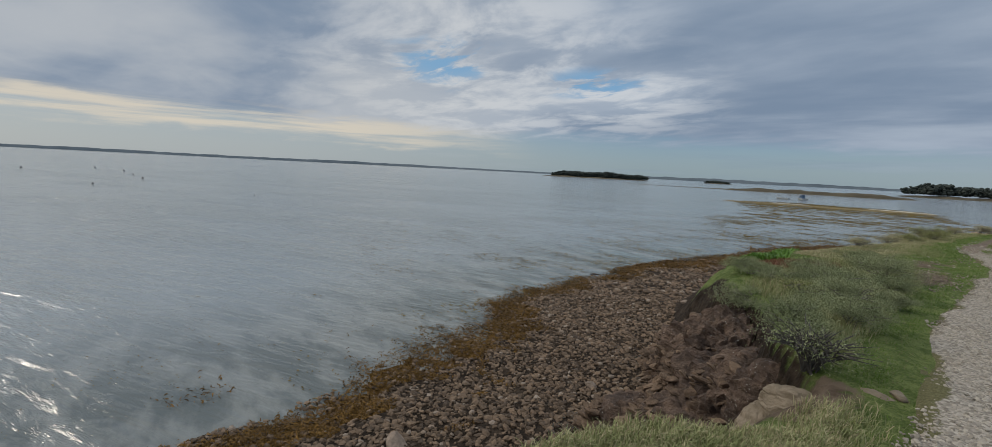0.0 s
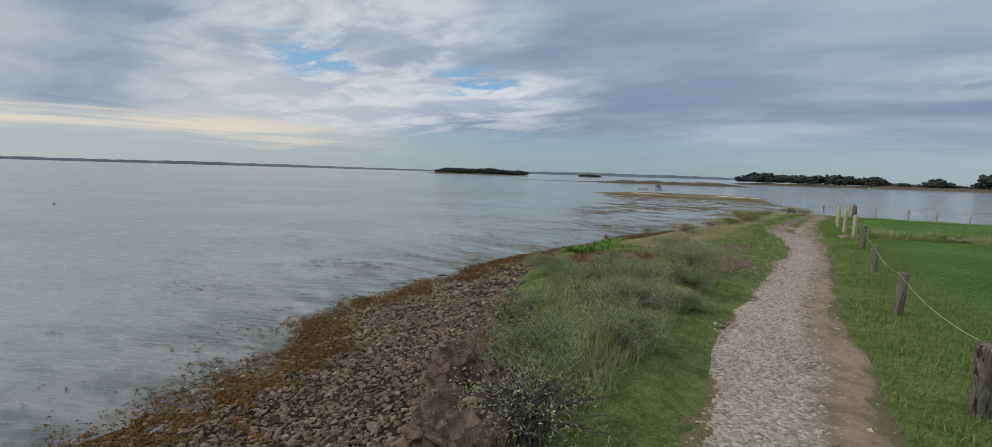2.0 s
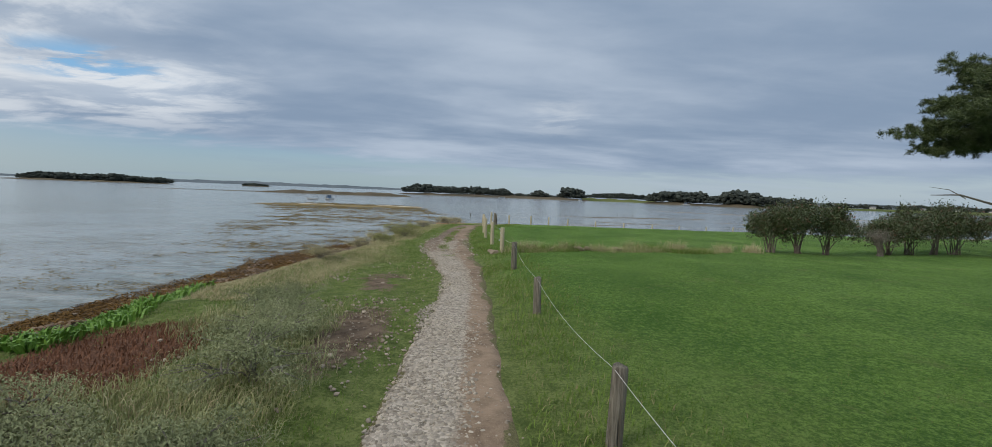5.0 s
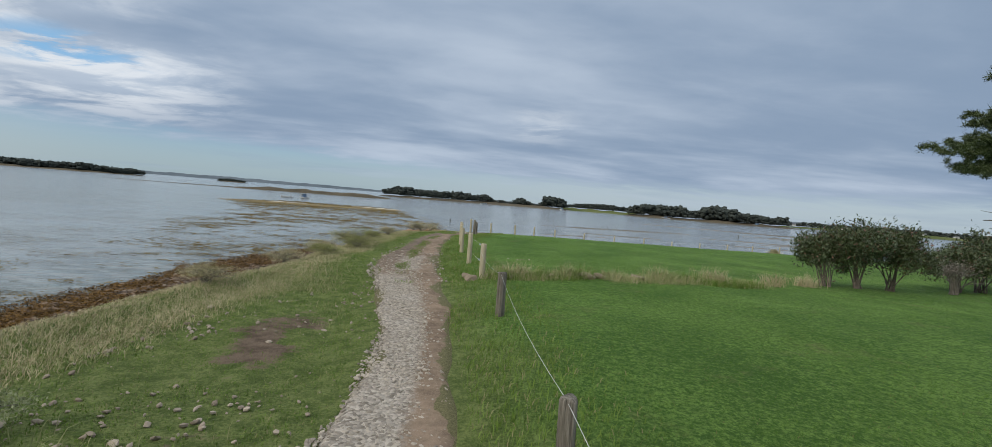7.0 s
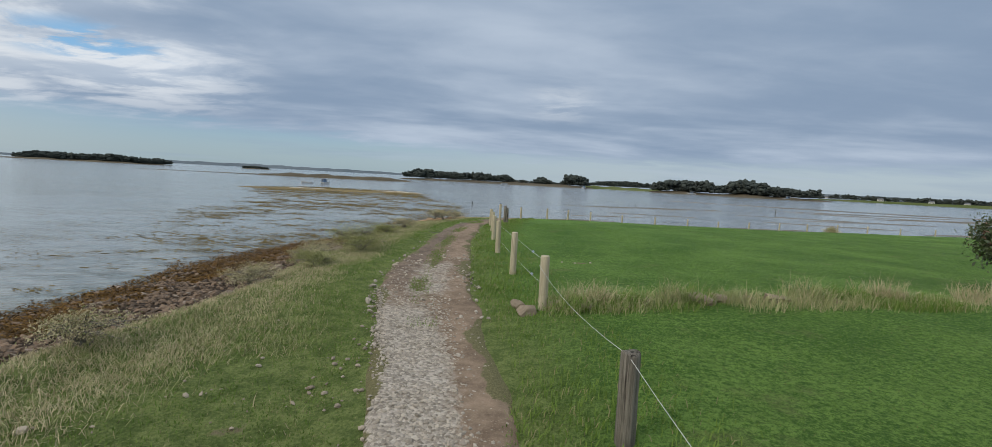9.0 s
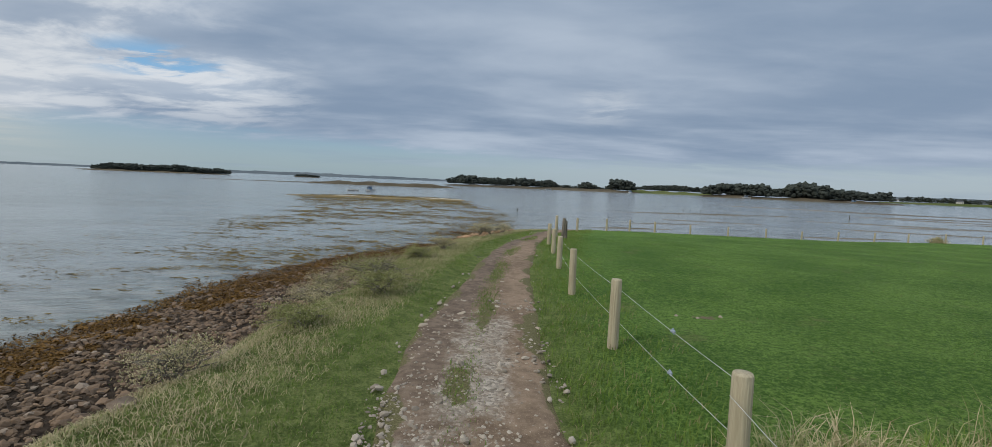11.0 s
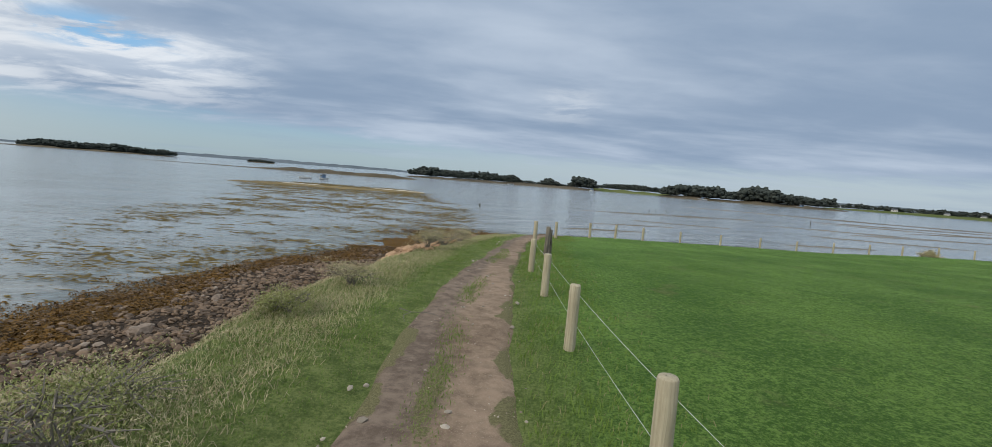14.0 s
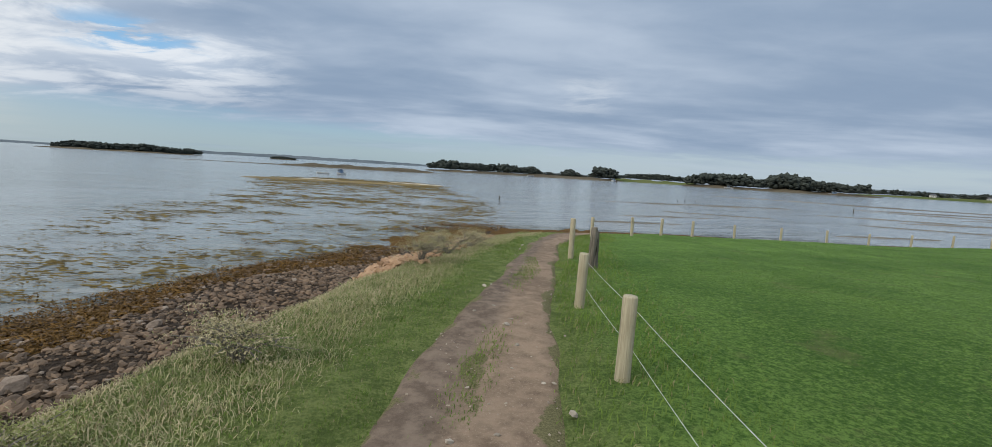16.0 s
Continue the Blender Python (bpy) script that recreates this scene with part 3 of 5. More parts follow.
def scatter(name, shapes, pos, size, mat, tilt=0.3, parent=None, yaw=None, stretch=None, shade=False, seed=3):
    """Many copies of a few shapes in one mesh."""
    r = np.random.default_rng(seed)
    pos, size = np.asarray(pos, float), np.broadcast_to(size, len(pos))
    which = r.integers(0, len(shapes), len(pos))
    yaw = r.uniform(0, 2 * np.pi, len(pos)) if yaw is None else np.broadcast_to(yaw, len(pos))
    verts, faces, base = [], {}, 0
    for k, (v, f) in enumerate(shapes):
        m = which == k
        if not m.any():
            continue
        q = np.broadcast_to(v, (m.sum(), *v.shape)) * size[m][:, None, None]
        if stretch is not None:
            q = q * stretch[m][:, None, :]
        q = turned(q, yaw[m], r.uniform(-tilt, tilt, m.sum()), r.uniform(-tilt, tilt, m.sum())) + pos[m][:, None, :]
        verts.append(q.reshape(-1, 3))
        g = f[None] + (base + np.arange(m.sum()) * len(v))[:, None, None]
        faces.setdefault(f.shape[1], []).append(g.reshape(-1, f.shape[1]))
        base += m.sum() * len(v)
    return link_mesh(name, np.concatenate(verts), [np.concatenate(g) for g in faces.values()], mat, parent, shade=shade)


def blades(name, pos, height, width, mat, lean=0.5, parent=None, seed=5, wind=(0.15, 0.05)):
    """Grass: each blade a bent taper."""
    r = np.random.default_rng(seed)
    n = len(pos)
    pos = np.asarray(pos, float)
    h, w = np.broadcast_to(height, n) * r.uniform(0.6, 1.3, n), np.broadcast_to(width, n)
    a = r.uniform(0, 2 * np.pi, n)
    side = np.stack([np.cos(a), np.sin(a), np.zeros(n)], -1) * w[:, None] * 0.5
    b = r.uniform(0, 2 * np.pi, n)
    bend = r.uniform(0.1, 1.0, n) * lean
    out = np.stack([np.cos(b) * bend + wind[0], np.sin(b) * bend + wind[1], np.zeros(n)], -1) * h[:, None]
    up = np.array([0, 0, 1.0])
    mid = pos + out * 0.35 + up * (h * 0.6)[:, None]
    tip = pos + out + up * (h * (1 - 0.35 * bend))[:, None]
    v = np.stack([pos - side, pos + side, mid + side * 0.7, mid - side * 0.7, tip], 1).reshape(-1, 3)
    i = np.arange(n)[:, None] * 5
    return link_mesh(name, v, [i + np.array([[0, 1, 2, 3]]), i + np.array([[3, 2, 4]])], mat, parent, shade=False)


def pick(count, x0, x1, y0, y1, keep, seed):
    """Random places in a rectangle, kept with the probability keep(x, y)."""
    r = np.random.default_rng(seed)
    x, y = r.uniform(x0, x1, count), r.uniform(y0, y1, count)
    m = r.uniform(0, 1, count) < keep(x, y)
    return x[m], y[m]


def on_land(x, y, lift=0.0):
    return np.stack([x, y, land(x, y) + lift], -1)


# ---- fence ----
def build_post(x, y, height, radius, mat, label, lean=(0, 0), sides=14, worn=0.0, z=None):
    r = random.Random(int(x * 97 + y * 31))
    z = float(land(x, y)) if z is None else z
    bm = bmesh.new()
    rings = []
    for h, k in ((-0.25, 1.02), (0.02, 1.03), (height * 0.35, 1.0), (height * 0.7, 0.99), (height - 0.012, 0.97), (height, 0.86)):
        ring = []
        for s in range(sides):
            a = 2 * math.pi * s / sides
            q = radius * k * (1 + worn * (0.5 * math.sin(3 * a + x) + 0.35 * math.sin(5 * a + y)) + r.uniform(-1, 1) * 0.05 * worn)
            ring.append(bm.verts.new((q * math.cos(a), q * math.sin(a), h + (worn * 0.03 * math.sin(2 * a + x) if h > height * 0.9 else 0))))
        rings.append(ring)
    for a, b in zip(rings, rings[1:]):
        for s in range(sides):
            bm.faces.new((a[s], a[(s + 1) % sides], b[(s + 1) % sides], b[s]))
    bm.faces.new(rings[-1])
    ob = part("fence_post", bm, mat, None, label, True)
    ob.matrix_basis = pose(x, y, z, lean[0], lean[1], r.uniform(0, 360))
    return tagged(ob, category="post", group="fence posts")


def wire_between(points, radius, label, name="fence_wire", mat="wire", sag=0.0):
    pts = []
    for a, b in zip(points, points[1:]):
        a, b = Vector(a), Vector(b)
        for s in range(8):
            q = a.lerp(b, s / 8)
            q.z -= sag * 4 * (s / 8) * (1 - s / 8)
            pts.append(q)
    pts.append(Vector(points[-1]))
    bm = bmesh.new()
    prev = None
    for i, q in enumerate(pts):
        d = (pts[min(i + 1, len(pts) - 1)] - pts[max(i - 1, 0)]).normalized()
        s = d.cross((0, 0, 1)).normalized()
        u = s.cross(d)
        ring = [bm.verts.new(q + (s * math.cos(a) + u * math.sin(a)) * radius) for a in (0.5, 1.75, 3.0, 4.3, 5.5)]
        if prev:
            for k in range(5):
                bm.faces.new((prev[k], prev[(k + 1) % 5], ring[(k + 1) % 5], ring[k]))
        prev = ring
    return tagged(part(name, bm, mat, None, label, True), category="wire", group="fence wires")


OLD = "cracked grey weathered wooden fence post in the grass"
ROUND = "pale round wooden fence post beside the footpath"
OLD_POSTS = [(1.37, 6.42, 0.39), (1.19, 9.02, 0.359), (1.115, 11.89, 0.33), (1.075, 15.15, 0.396)]
NEW_POSTS = [(0.985, 17.86, 0.455), (0.80, 20.03, 0.459), (0.64, 22.3, 0.424), (0.605, 24.39, 0.37), (0.62, 26.41, 0.322), (0.60, 28.13, 0.296), (1.07, 32.24, 0.26)]
OLD_POSTS, NEW_POSTS = ([(x, y, top - float(land(x, y))) for x, y, top in row] for row in (OLD_POSTS, NEW_POSTS))
for x, y, h in OLD_POSTS:
    build_post(x, y, h, 0.05 if y > 14 else 0.044, "old_wood", OLD, (11, 5) if y < 7 else (random.uniform(-3, 3), random.uniform(-3, 3)), 18, 0.16)
for x, y, h in NEW_POSTS:
    build_post(x, y, h, 0.05, "new_wood", ROUND, (random.uniform(-1, 1), random.uniform(-1, 1)))
for x, y, h in ((1.18, 30.8, 0.66), (1.30, 31.1, 0.60)):
    build_post(x, y, h, 0.05, "old_wood", "dark weathered gate post at the meadow's corner", (1, 2), 16, 0.2)
FAR_POSTS = [(2.35, 37.2), (3.95, 38.9), (5.35, 40.3), (7.0, 41.7), (9.6, 43.8), (12.2, 44.9), (14.9, 45.9), (17.6, 46.9), (20.4, 47.8), (23.3, 48.7), (26.0, 49.4), (28.9, 50.0), (31.8, 50.5), (35, 51), (38.5, 51.5), (42, 52), (46, 52.4)]
for x, y in FAR_POSTS:
    build_post(x, y, 0.60, 0.05, "new_wood", "round wooden fence post at the meadow's seaward edge", (random.uniform(-1.5, 1.5), random.uniform(-1.5, 1.5)), 10)


def above(x, y, h):
    return (x, y, float(land(x, y)) + h)


rope = [(1.62, 3.2, 0.02)] + [above(x - 0.02, y - (0.07 if y < 7 else 0), h * 0.97) for x, y, h in OLD_POSTS]
wire_between(rope + [above(0.92, 17.85, 0.5)], 0.0016, "slack pale fence wire strung along the weathered posts", "fence_wire", sag=0.07)
top = [above(x + 0.05, y, h * 0.83) for x, y, h in NEW_POSTS[:6]]
wire_between(top, 0.0017, "taut upper fence wire along the round posts", sag=0.01)
wire_between([above(x + 0.05, y, h * 0.36) for x, y, h in NEW_POSTS[:6]], 0.0017, "taut lower fence wire along the round posts", sag=0.01)
wire_between([above(x, y, 0.5) for x, y in FAR_POSTS], 0.0017, "thin fence wire along the seaward posts", sag=0.01)
for h in (0.5, 0.25):
    bm = bmesh.new()
    bmesh.ops.create_cone(bm, cap_ends=True, segments=8, radius1=0.010, radius2=0.010, depth=0.045)
    for a in range(4):
        bmesh.ops.create_cone(bm, cap_ends=True, segments=6, radius1=0.011, radius2=0.006, depth=0.014, matrix=pose(0.012 * math.cos(a * 1.57), 0.012 * math.sin(a * 1.57), 0.01 * (a - 1.5), 0, 70, a * 90))
    ob = part("wire_tensioner", bm, "plastic", None, "small bluish wire tensioner on the fence wire", True)
    ob.matrix_basis = pose(0.975 - 0.148 * 0.45 + 0.05, 17.85 + 2.2 * 0.45, float(land(0.95, 18.8)) + (0.51 if h > 0.4 else 0.22), 85, 0, 4)
    tagged(ob, category="tensioner", group="wire tensioners")

# ---- far land ----
def polar(az, dist):
    a = radians(az)
    return np.array([-math.sin(a) * dist, math.cos(a) * dist])


def low_land(name, a, b, width, height, mat, label, category, shore="mudflat", seed=1, kind=""):
    """A long low island between two places on the water."""
    a, b = np.array(a, float), np.array(b, float)
    axis = b - a
    length = np.hypot(*axis)
    axis /= length
    across = np.array([axis[1], -axis[0]])
    us, vs = np.linspace(0, 1, 60), np.linspace(-1, 1, 11)
    u, v = (q.ravel() for q in np.meshgrid(us, vs))
    outline = np.sqrt(np.clip(1 - (2 * u - 1) ** 4, 0, 1)) * (0.8 + 0.25 * rough(u * 9, v * 0 + seed, 1.0, 2, seed))
    p = a + np.outer(u * length, axis) + np.outer(v * width * 0.5 * outline, across)
    sink = min(0.25, height * 0.4)
    z = WATER - sink + (height + sink) * np.clip(1 - v * v, 0, 1) ** 0.7 * outline * (0.85 + 0.3 * rough(u * 14, v * 2, 1.0, 3, seed + 3))
    ob = link_mesh(name, np.stack([p[:, 0], p[:, 1], z], -1), grid_faces(len(us), len(vs)), mat, None, label)
    return tagged(ob, category=category, kind=kind)


def far_wood(name, a, b, depth, heights, count, base, label, mat="hazed_leaf", seed=1, wide=1.0):
    """A belt of far trees: lumpy crowns on the land between two places. heights: profile along the belt."""
    r = np.random.default_rng(seed)
    a, b = np.array(a, float), np.array(b, float)
    axis = (b - a) / np.hypot(*(b - a))
    across = np.array([axis[1], -axis[0]])
    u = r.uniform(0, 1, count)
    h = 0.72 * np.interp(u, np.linspace(0, 1, len(heights)), heights) * r.uniform(0.55, 1.2, count)
    p = a + np.outer(u, b - a) + np.outer(r.uniform(-0.5, 0.5, count) * depth, across)
    pos, size, stretch = [], [], []
    for k in range(14):
        f = r.uniform(0.15, 0.88, count)
        rad = h * 0.22 * r.uniform(0.7, 1.2, count) * wide
        pos.append(np.stack([p[:, 0] + r.normal(0, 0.28, count) * h * wide, p[:, 1] + r.normal(0, 0.28, count) * h * wide, base + h * f], -1))
        size.append(rad)
        stretch.append(np.stack([np.ones(count), np.ones(count), r.uniform(0.5, 0.85, count)], -1))
    shapes = stone_shapes(8, 1.0, seed, ICO)
    ob = scatter(name, shapes, np.concatenate(pos), np.concatenate(size), mat, 0.4, stretch=np.concatenate(stretch), seed=seed)
    return tagged(ob, label, "trees", kind="stuff")


low_land("island", (-487, 505), (-370, 603), 60, 2.5, "islet_grass", "low dark wooded island across the water", "island", seed=2)
far_wood("island_wood", (-478, 518), (-374, 603), 30, [7, 10, 11, 9, 10, 11, 9, 8, 8, 6], 330, WATER + 1, "dense dark trees covering the far island", seed=4)
low_land("islet", polar(26.0, 900), polar(23.0, 900), 40, 2, "islet_grass", "small wooded islet far across the bay", "island", seed=3)
far_wood("islet_wood", polar(25.8, 902), polar(23.4, 902), 20, [4, 6, 6, 5, 4], 90, WATER + 0.5, "dark trees on the small far islet", seed=6)
low_land("gravel_bar", (-116, 262), (-38, 279), 30, 2.4, "islet_grass", "low brown grassy bar in the bay", "islet", seed=5)
low_land("gravel_bar", (-175, 250), (-30, 284), 9, 0.5, "islet_grass", "low dark shingle spit beside the brown bar", "islet", seed=8)


def far_coast(name, az0, az1, dist, heights, mat, label, seed=1):
    n = 160
    az = np.linspace(az0, az1, n)
    h = np.interp(np.linspace(0, 1, n), np.linspace(0, 1, len(heights)), heights) * (1 + 0.22 * rough(az * 1.6, az * 0, 1.0, 4, seed))
    rows = []
    for d, k in ((0, 0), (0.004, 0.55), (0.02, 1.0), (0.08, 0.9), (0.2, 0.0)):
        p = np.array([polar(a, dist * (1 + d)) for a in az])
        rows.append(np.stack([p[:, 0], p[:, 1], WATER - 0.5 + (h + 0.5) * k], -1))
    return tagged(link_mesh(name, np.concatenate(rows), grid_faces(n, len(rows)), mat), label, "coast", kind="structure")


# no haze in the air here: the hills' colour carries it
far_coast("backdrop", 125, 40, 2300, [10, 9, 11, 9, 12, 10, 10, 13, 10, 8, 7], "hazed_hill", "low hazy blue-grey coast along the horizon", 4)
far_coast("backdrop", 43, -4, 3200, [6, 13, 16, 18, 20, 18, 15, 11, 9, 5], "hazed_hill", "long hazy blue-grey hills beyond the islands", 9)
far_coast("backdrop", -20, -100, 2600, [9, 13, 18, 16, 17, 20, 18, 16, 13, 11], "hazed_hill", "hazy low land behind the wooded headland", 12)
# the wooded headland
low_land("headland", (-76, 452), (112, 480), 70, 3.2, "islet_grass", "low headland with a brown shore across the channel", "headland", seed=11)
far_wood("headland_wood", (-70, 456), (104, 478), 22, [7, 9, 11, 8, 9, 8, 8, 10, 9, 7, 9, 4, 4, 3, 9, 3, 3, 13, 13, 3], 400, WATER + 2, "dark pines and oaks along the far headland", seed=13)
low_land("headland", (95, 505), (185, 490), 90, 4.0, "far_field", "green fields on the far headland", "headland", seed=15)
far_wood("hill_wood", (122, 560), (200, 545), 30, [4, 7, 8, 8, 7, 6], 200, WATER + 3, "distant wooded rise behind the fields", seed=17)
low_land("headland", (146, 430), (272, 374), 60, 3.0, "islet_grass", "wooded point with a pale shore across the channel", "headland", seed=19)
far_wood("point_wood", (152, 431), (264, 379), 26, [7, 10, 13, 14, 11, 13, 9, 8, 15, 16, 13, 9, 10, 8, 7, 10], 360, WATER + 2, "tall dark trees crowding the wooded point", seed=21)
low_land("headland", (380, 560), (1100, 520), 120, 4.0, "far_field", "low green shore with scattered houses", "headland", seed=23)
far_wood("shore_wood", (370, 575), (1100, 540), 40, [6, 8, 7, 10, 9, 8, 10, 8, 9, 8, 9, 9], 520, WATER + 2, "trees among the houses on the far shore", seed=25)


def build_house(x, y, z, w, turn, label):
    ob = new("house")
    h = w * 0.42
    bm = bmesh.new()
    bmesh.ops.create_cube(bm, size=1, matrix=Matrix.Translation((0, 0, h / 2)) @ Matrix.Diagonal((w, w * 0.6, h, 1)))
    part("wall", bm, "house_wall", ob, "white rendered wall")
    bm = bmesh.new()
    d = w * 0.6
    q = [bm.verts.new(p) for p in ((-w * 0.53, -d * 0.58, h - 0.1), (w * 0.53, -d * 0.58, h - 0.1), (w * 0.53, d * 0.58, h - 0.1), (-w * 0.53, d * 0.58, h - 0.1), (-w * 0.53, 0, h + d * 0.5), (w * 0.53, 0, h + d * 0.5))]
    for f in ((0, 1, 5, 4), (2, 3, 4, 5), (0, 4, 3), (1, 2, 5), (3, 2, 1, 0)):
        bm.faces.new([q[i] for i in f])
    part("roof", bm, "slate", ob, "dark slate roof")
    for k in (-0.3, 0.0, 0.3):
        bm = bmesh.new()
        bmesh.ops.create_cube(bm, size=1, matrix=Matrix.Translation((k * w, -d / 2 - 0.02, h * 0.5)) @ Matrix.Diagonal((w * 0.1, 0.08, h * 0.4, 1)))
        part("window", bm, "dark_glass", ob)
    ob.matrix_basis = pose(x, y, z, 0, 0, turn)
    return tagged(ob, label, "house", "houses on the far shore")


for i in range(13):
    x = 395 + i * 52 + random.uniform(-18, 18)
    build_house(x, 545 + random.uniform(-10, 6), WATER + 2.2, random.uniform(3.8, 5.4), random.uniform(-40, 10), "white house with a slate roof among far trees")

# ---- bay: weed, banks, boat, marks ----
def patch_shapes(count, seed):
    """Low ragged mats: a raised middle and an uneven rim."""
    r = np.random.default_rng(seed)
    out = []
    for _ in range(count):
        a = np.linspace(0, 2 * np.pi, 10)[:-1] + r.uniform(-0.2, 0.2, 9)
        d = r.uniform(0.45, 1.15, 9)
        rim = np.stack([np.cos(a) * d, np.sin(a) * d, np.zeros(9)], -1)
        v = np.vstack([rim, [[0.0, 0.0, 0.10]]])
        i = np.arange(9)
        out.append((v, np.stack([i, (i + 1) % 9, np.full(9, 9)], -1)))
    return out


PATCH = patch_shapes(8, 5)


def weed_cover(x, y):
    off = shore_x(np.clip(y, -12, 61)) - x
    n = rough(x * 0.55, y * 1.0, 0.9, 4, 31)
    near = np.exp(-np.clip(off, 0, None) / (5.0 + 0.13 * np.clip(y, 0, 40))) * smooth(n + 0.35 * rough(x * 0.5, y * 1.4, 2.4, 3, 32), 0.06, 0.36) * (off > -0.2)
    return near * (y < 54) * (0.4 + 0.6 * smooth(y, 5, 12))


x, y = pick(200000, -30, 3, -1, 54, weed_cover, 41)
r = np.random.default_rng(42)
k = r.uniform(0.35, 1.25, len(x))
ob = scatter("floating_seaweed", PATCH, np.stack([x, y, np.full(len(x), WATER + 0.028)], -1), 0.047 * k * np.interp(y, [0, 13], [0.4, 1.0]), "floating_weed", 0.0, yaw=radians(-20) + r.normal(0, 0.5, len(x)),
             stretch=np.stack([r.uniform(1.0, 2.4, len(x)), r.uniform(0.3, 0.8, len(x)), np.full(len(x), 0.4)], -1), seed=43)
tagged(ob, "brown seaweed scraps drifting in the shallows", "seaweed", kind="stuff")


def flats_cover(x, y):
    ys = [28, 34, 45, 60, 75, 90, 104, 118]
    left, right = np.interp(y, ys, [-13, -16, -20, -24, -28, -37, -40, -34]), np.interp(y, ys, [-6.5, -3.5, -0.5, 0.5, -2.5, -8, -11, -16])
    n = 0.55 * rough(x * 0.5, y * 0.9, 0.55, 4, 51) + 0.6 * rough(x * 0.45, y, 1.9, 3, 52)
    inside = smooth(x + 3 * n, left - 1, left + 4) * smooth(x + 3 * n, right + 1, right - 3) * smooth(y, 24, 33) * smooth(y, 116, 106)
    return inside * np.clip(smooth(n, -0.12, 0.28) + 0.2 * smooth(y, 80, 92), 0, 1)


x, y = pick(150000, -46, 4, 24, 118, flats_cover, 61)
r = np.random.default_rng(62)
x, y = x * 1.113, 14 + (y - 14) * 1.113
far = np.interp(y, [33, 120], [0.75, 2.3])
ob = scatter("seaweed_flat", PATCH, np.stack([x, y, np.full(len(x), WATER + 0.010)], -1), 0.105 * far * r.uniform(0.4, 1.3, len(x)), "floating_weed", 0.0, yaw=r.normal(0.15, 0.3, len(x)),
             stretch=np.stack([r.uniform(1.0, 2.6, len(x)), r.uniform(0.4, 1.1, len(x)), np.full(len(x), 0.5)], -1), seed=63)
tagged(ob, "ochre seaweed flats just breaking the water", "seaweed", kind="stuff")
low_land("weed_bank", (-46.7, 105.3), (-11.1, 113.1), 12, 0.2, "weed_flat", "ochre weed-covered bank at low water", "bank", seed=33)
low_land("sand_streak", (-39.0, 110.8), (-31.2, 113.1), 0.45, 0.24, "sand", "pale streak of shell sand on the weed bank", "sandbank", seed=34)
low_land("sand_streak", (-24.5, 117.5), (-12.2, 115.3), 0.6, 0.22, "sand", "thin pale streak of sand by the weed bank", "sandbank", seed=35)
for i, (a, b, w, h) in enumerate((((55.6, 160.9), (106.8, 140.9), 5, 0.22), ((64.6, 114.2), (122.4, 100.8), 3, 0.16), ((42.3, 91.9), (66.8, 87.5), 1.6, 0.12), ((26.7, 100.8), (49.0, 105.3), 1.4, 0.12), ((69.0, 98.6), (133.6, 123.1), 4, 0.14), ((37.8, 76.3), (55.6, 71.9), 1.3, 0.1), ((77.9, 145.3), (166.9, 129.8), 9, 0.2), ((50.1, 66.3), (89.0, 74.1), 2.2, 0.16), ((10.5, 70), (22, 73), 0.9, 0.10), ((18, 80), (31, 78), 0.8, 0.10), ((14, 95), (40, 101), 1.2, 0.12), ((48, 84), (76, 88), 1.6, 0.13), ((26, 62), (37, 64), 0.8, 0.10), ((66, 118), (120, 124), 3, 0.16), ((6, 62), (15, 64), 0.7, 0.10))):
    low_land("mudbank", a, b, w, h, "mudflat", "low dark mudbank bare at low tide", "mudbank", seed=70 + i)


def loft(sections, mat, name, parent, label="", close=True):
    bm = bmesh.new()
    rings = [[bm.verts.new(p) for p in s] for s in sections]
    for a, b in zip(rings, rings[1:]):
        for i in range(len(a) - 1):
            bm.faces.new((a[i], a[i + 1], b[i + 1], b[i]))
    if close:
        bm.faces.new(rings[0])
        bm.faces.new(rings[-1][::-1])
    bmesh.ops.recalc_face_normals(bm, faces=bm.faces)
    return part(name, bm, mat, parent, label)


def box(name, mat, parent, size, at, label="", taper=1.0):
    bm = bmesh.new()
    bmesh.ops.create_cube(bm, size=1)
    for v in bm.verts:
        k = taper if v.co.z > 0 else 1
        v.co = Vector((v.co.x * size[0] * k + at[0], v.co.y * size[1] * k + at[1], v.co.z * size[2] + at[2]))
    bmesh.ops.bevel(bm, geom=bm.edges[:], offset=min(size) * 0.06, segments=1, affect="EDGES")
    return part(name, bm, mat, parent, label)


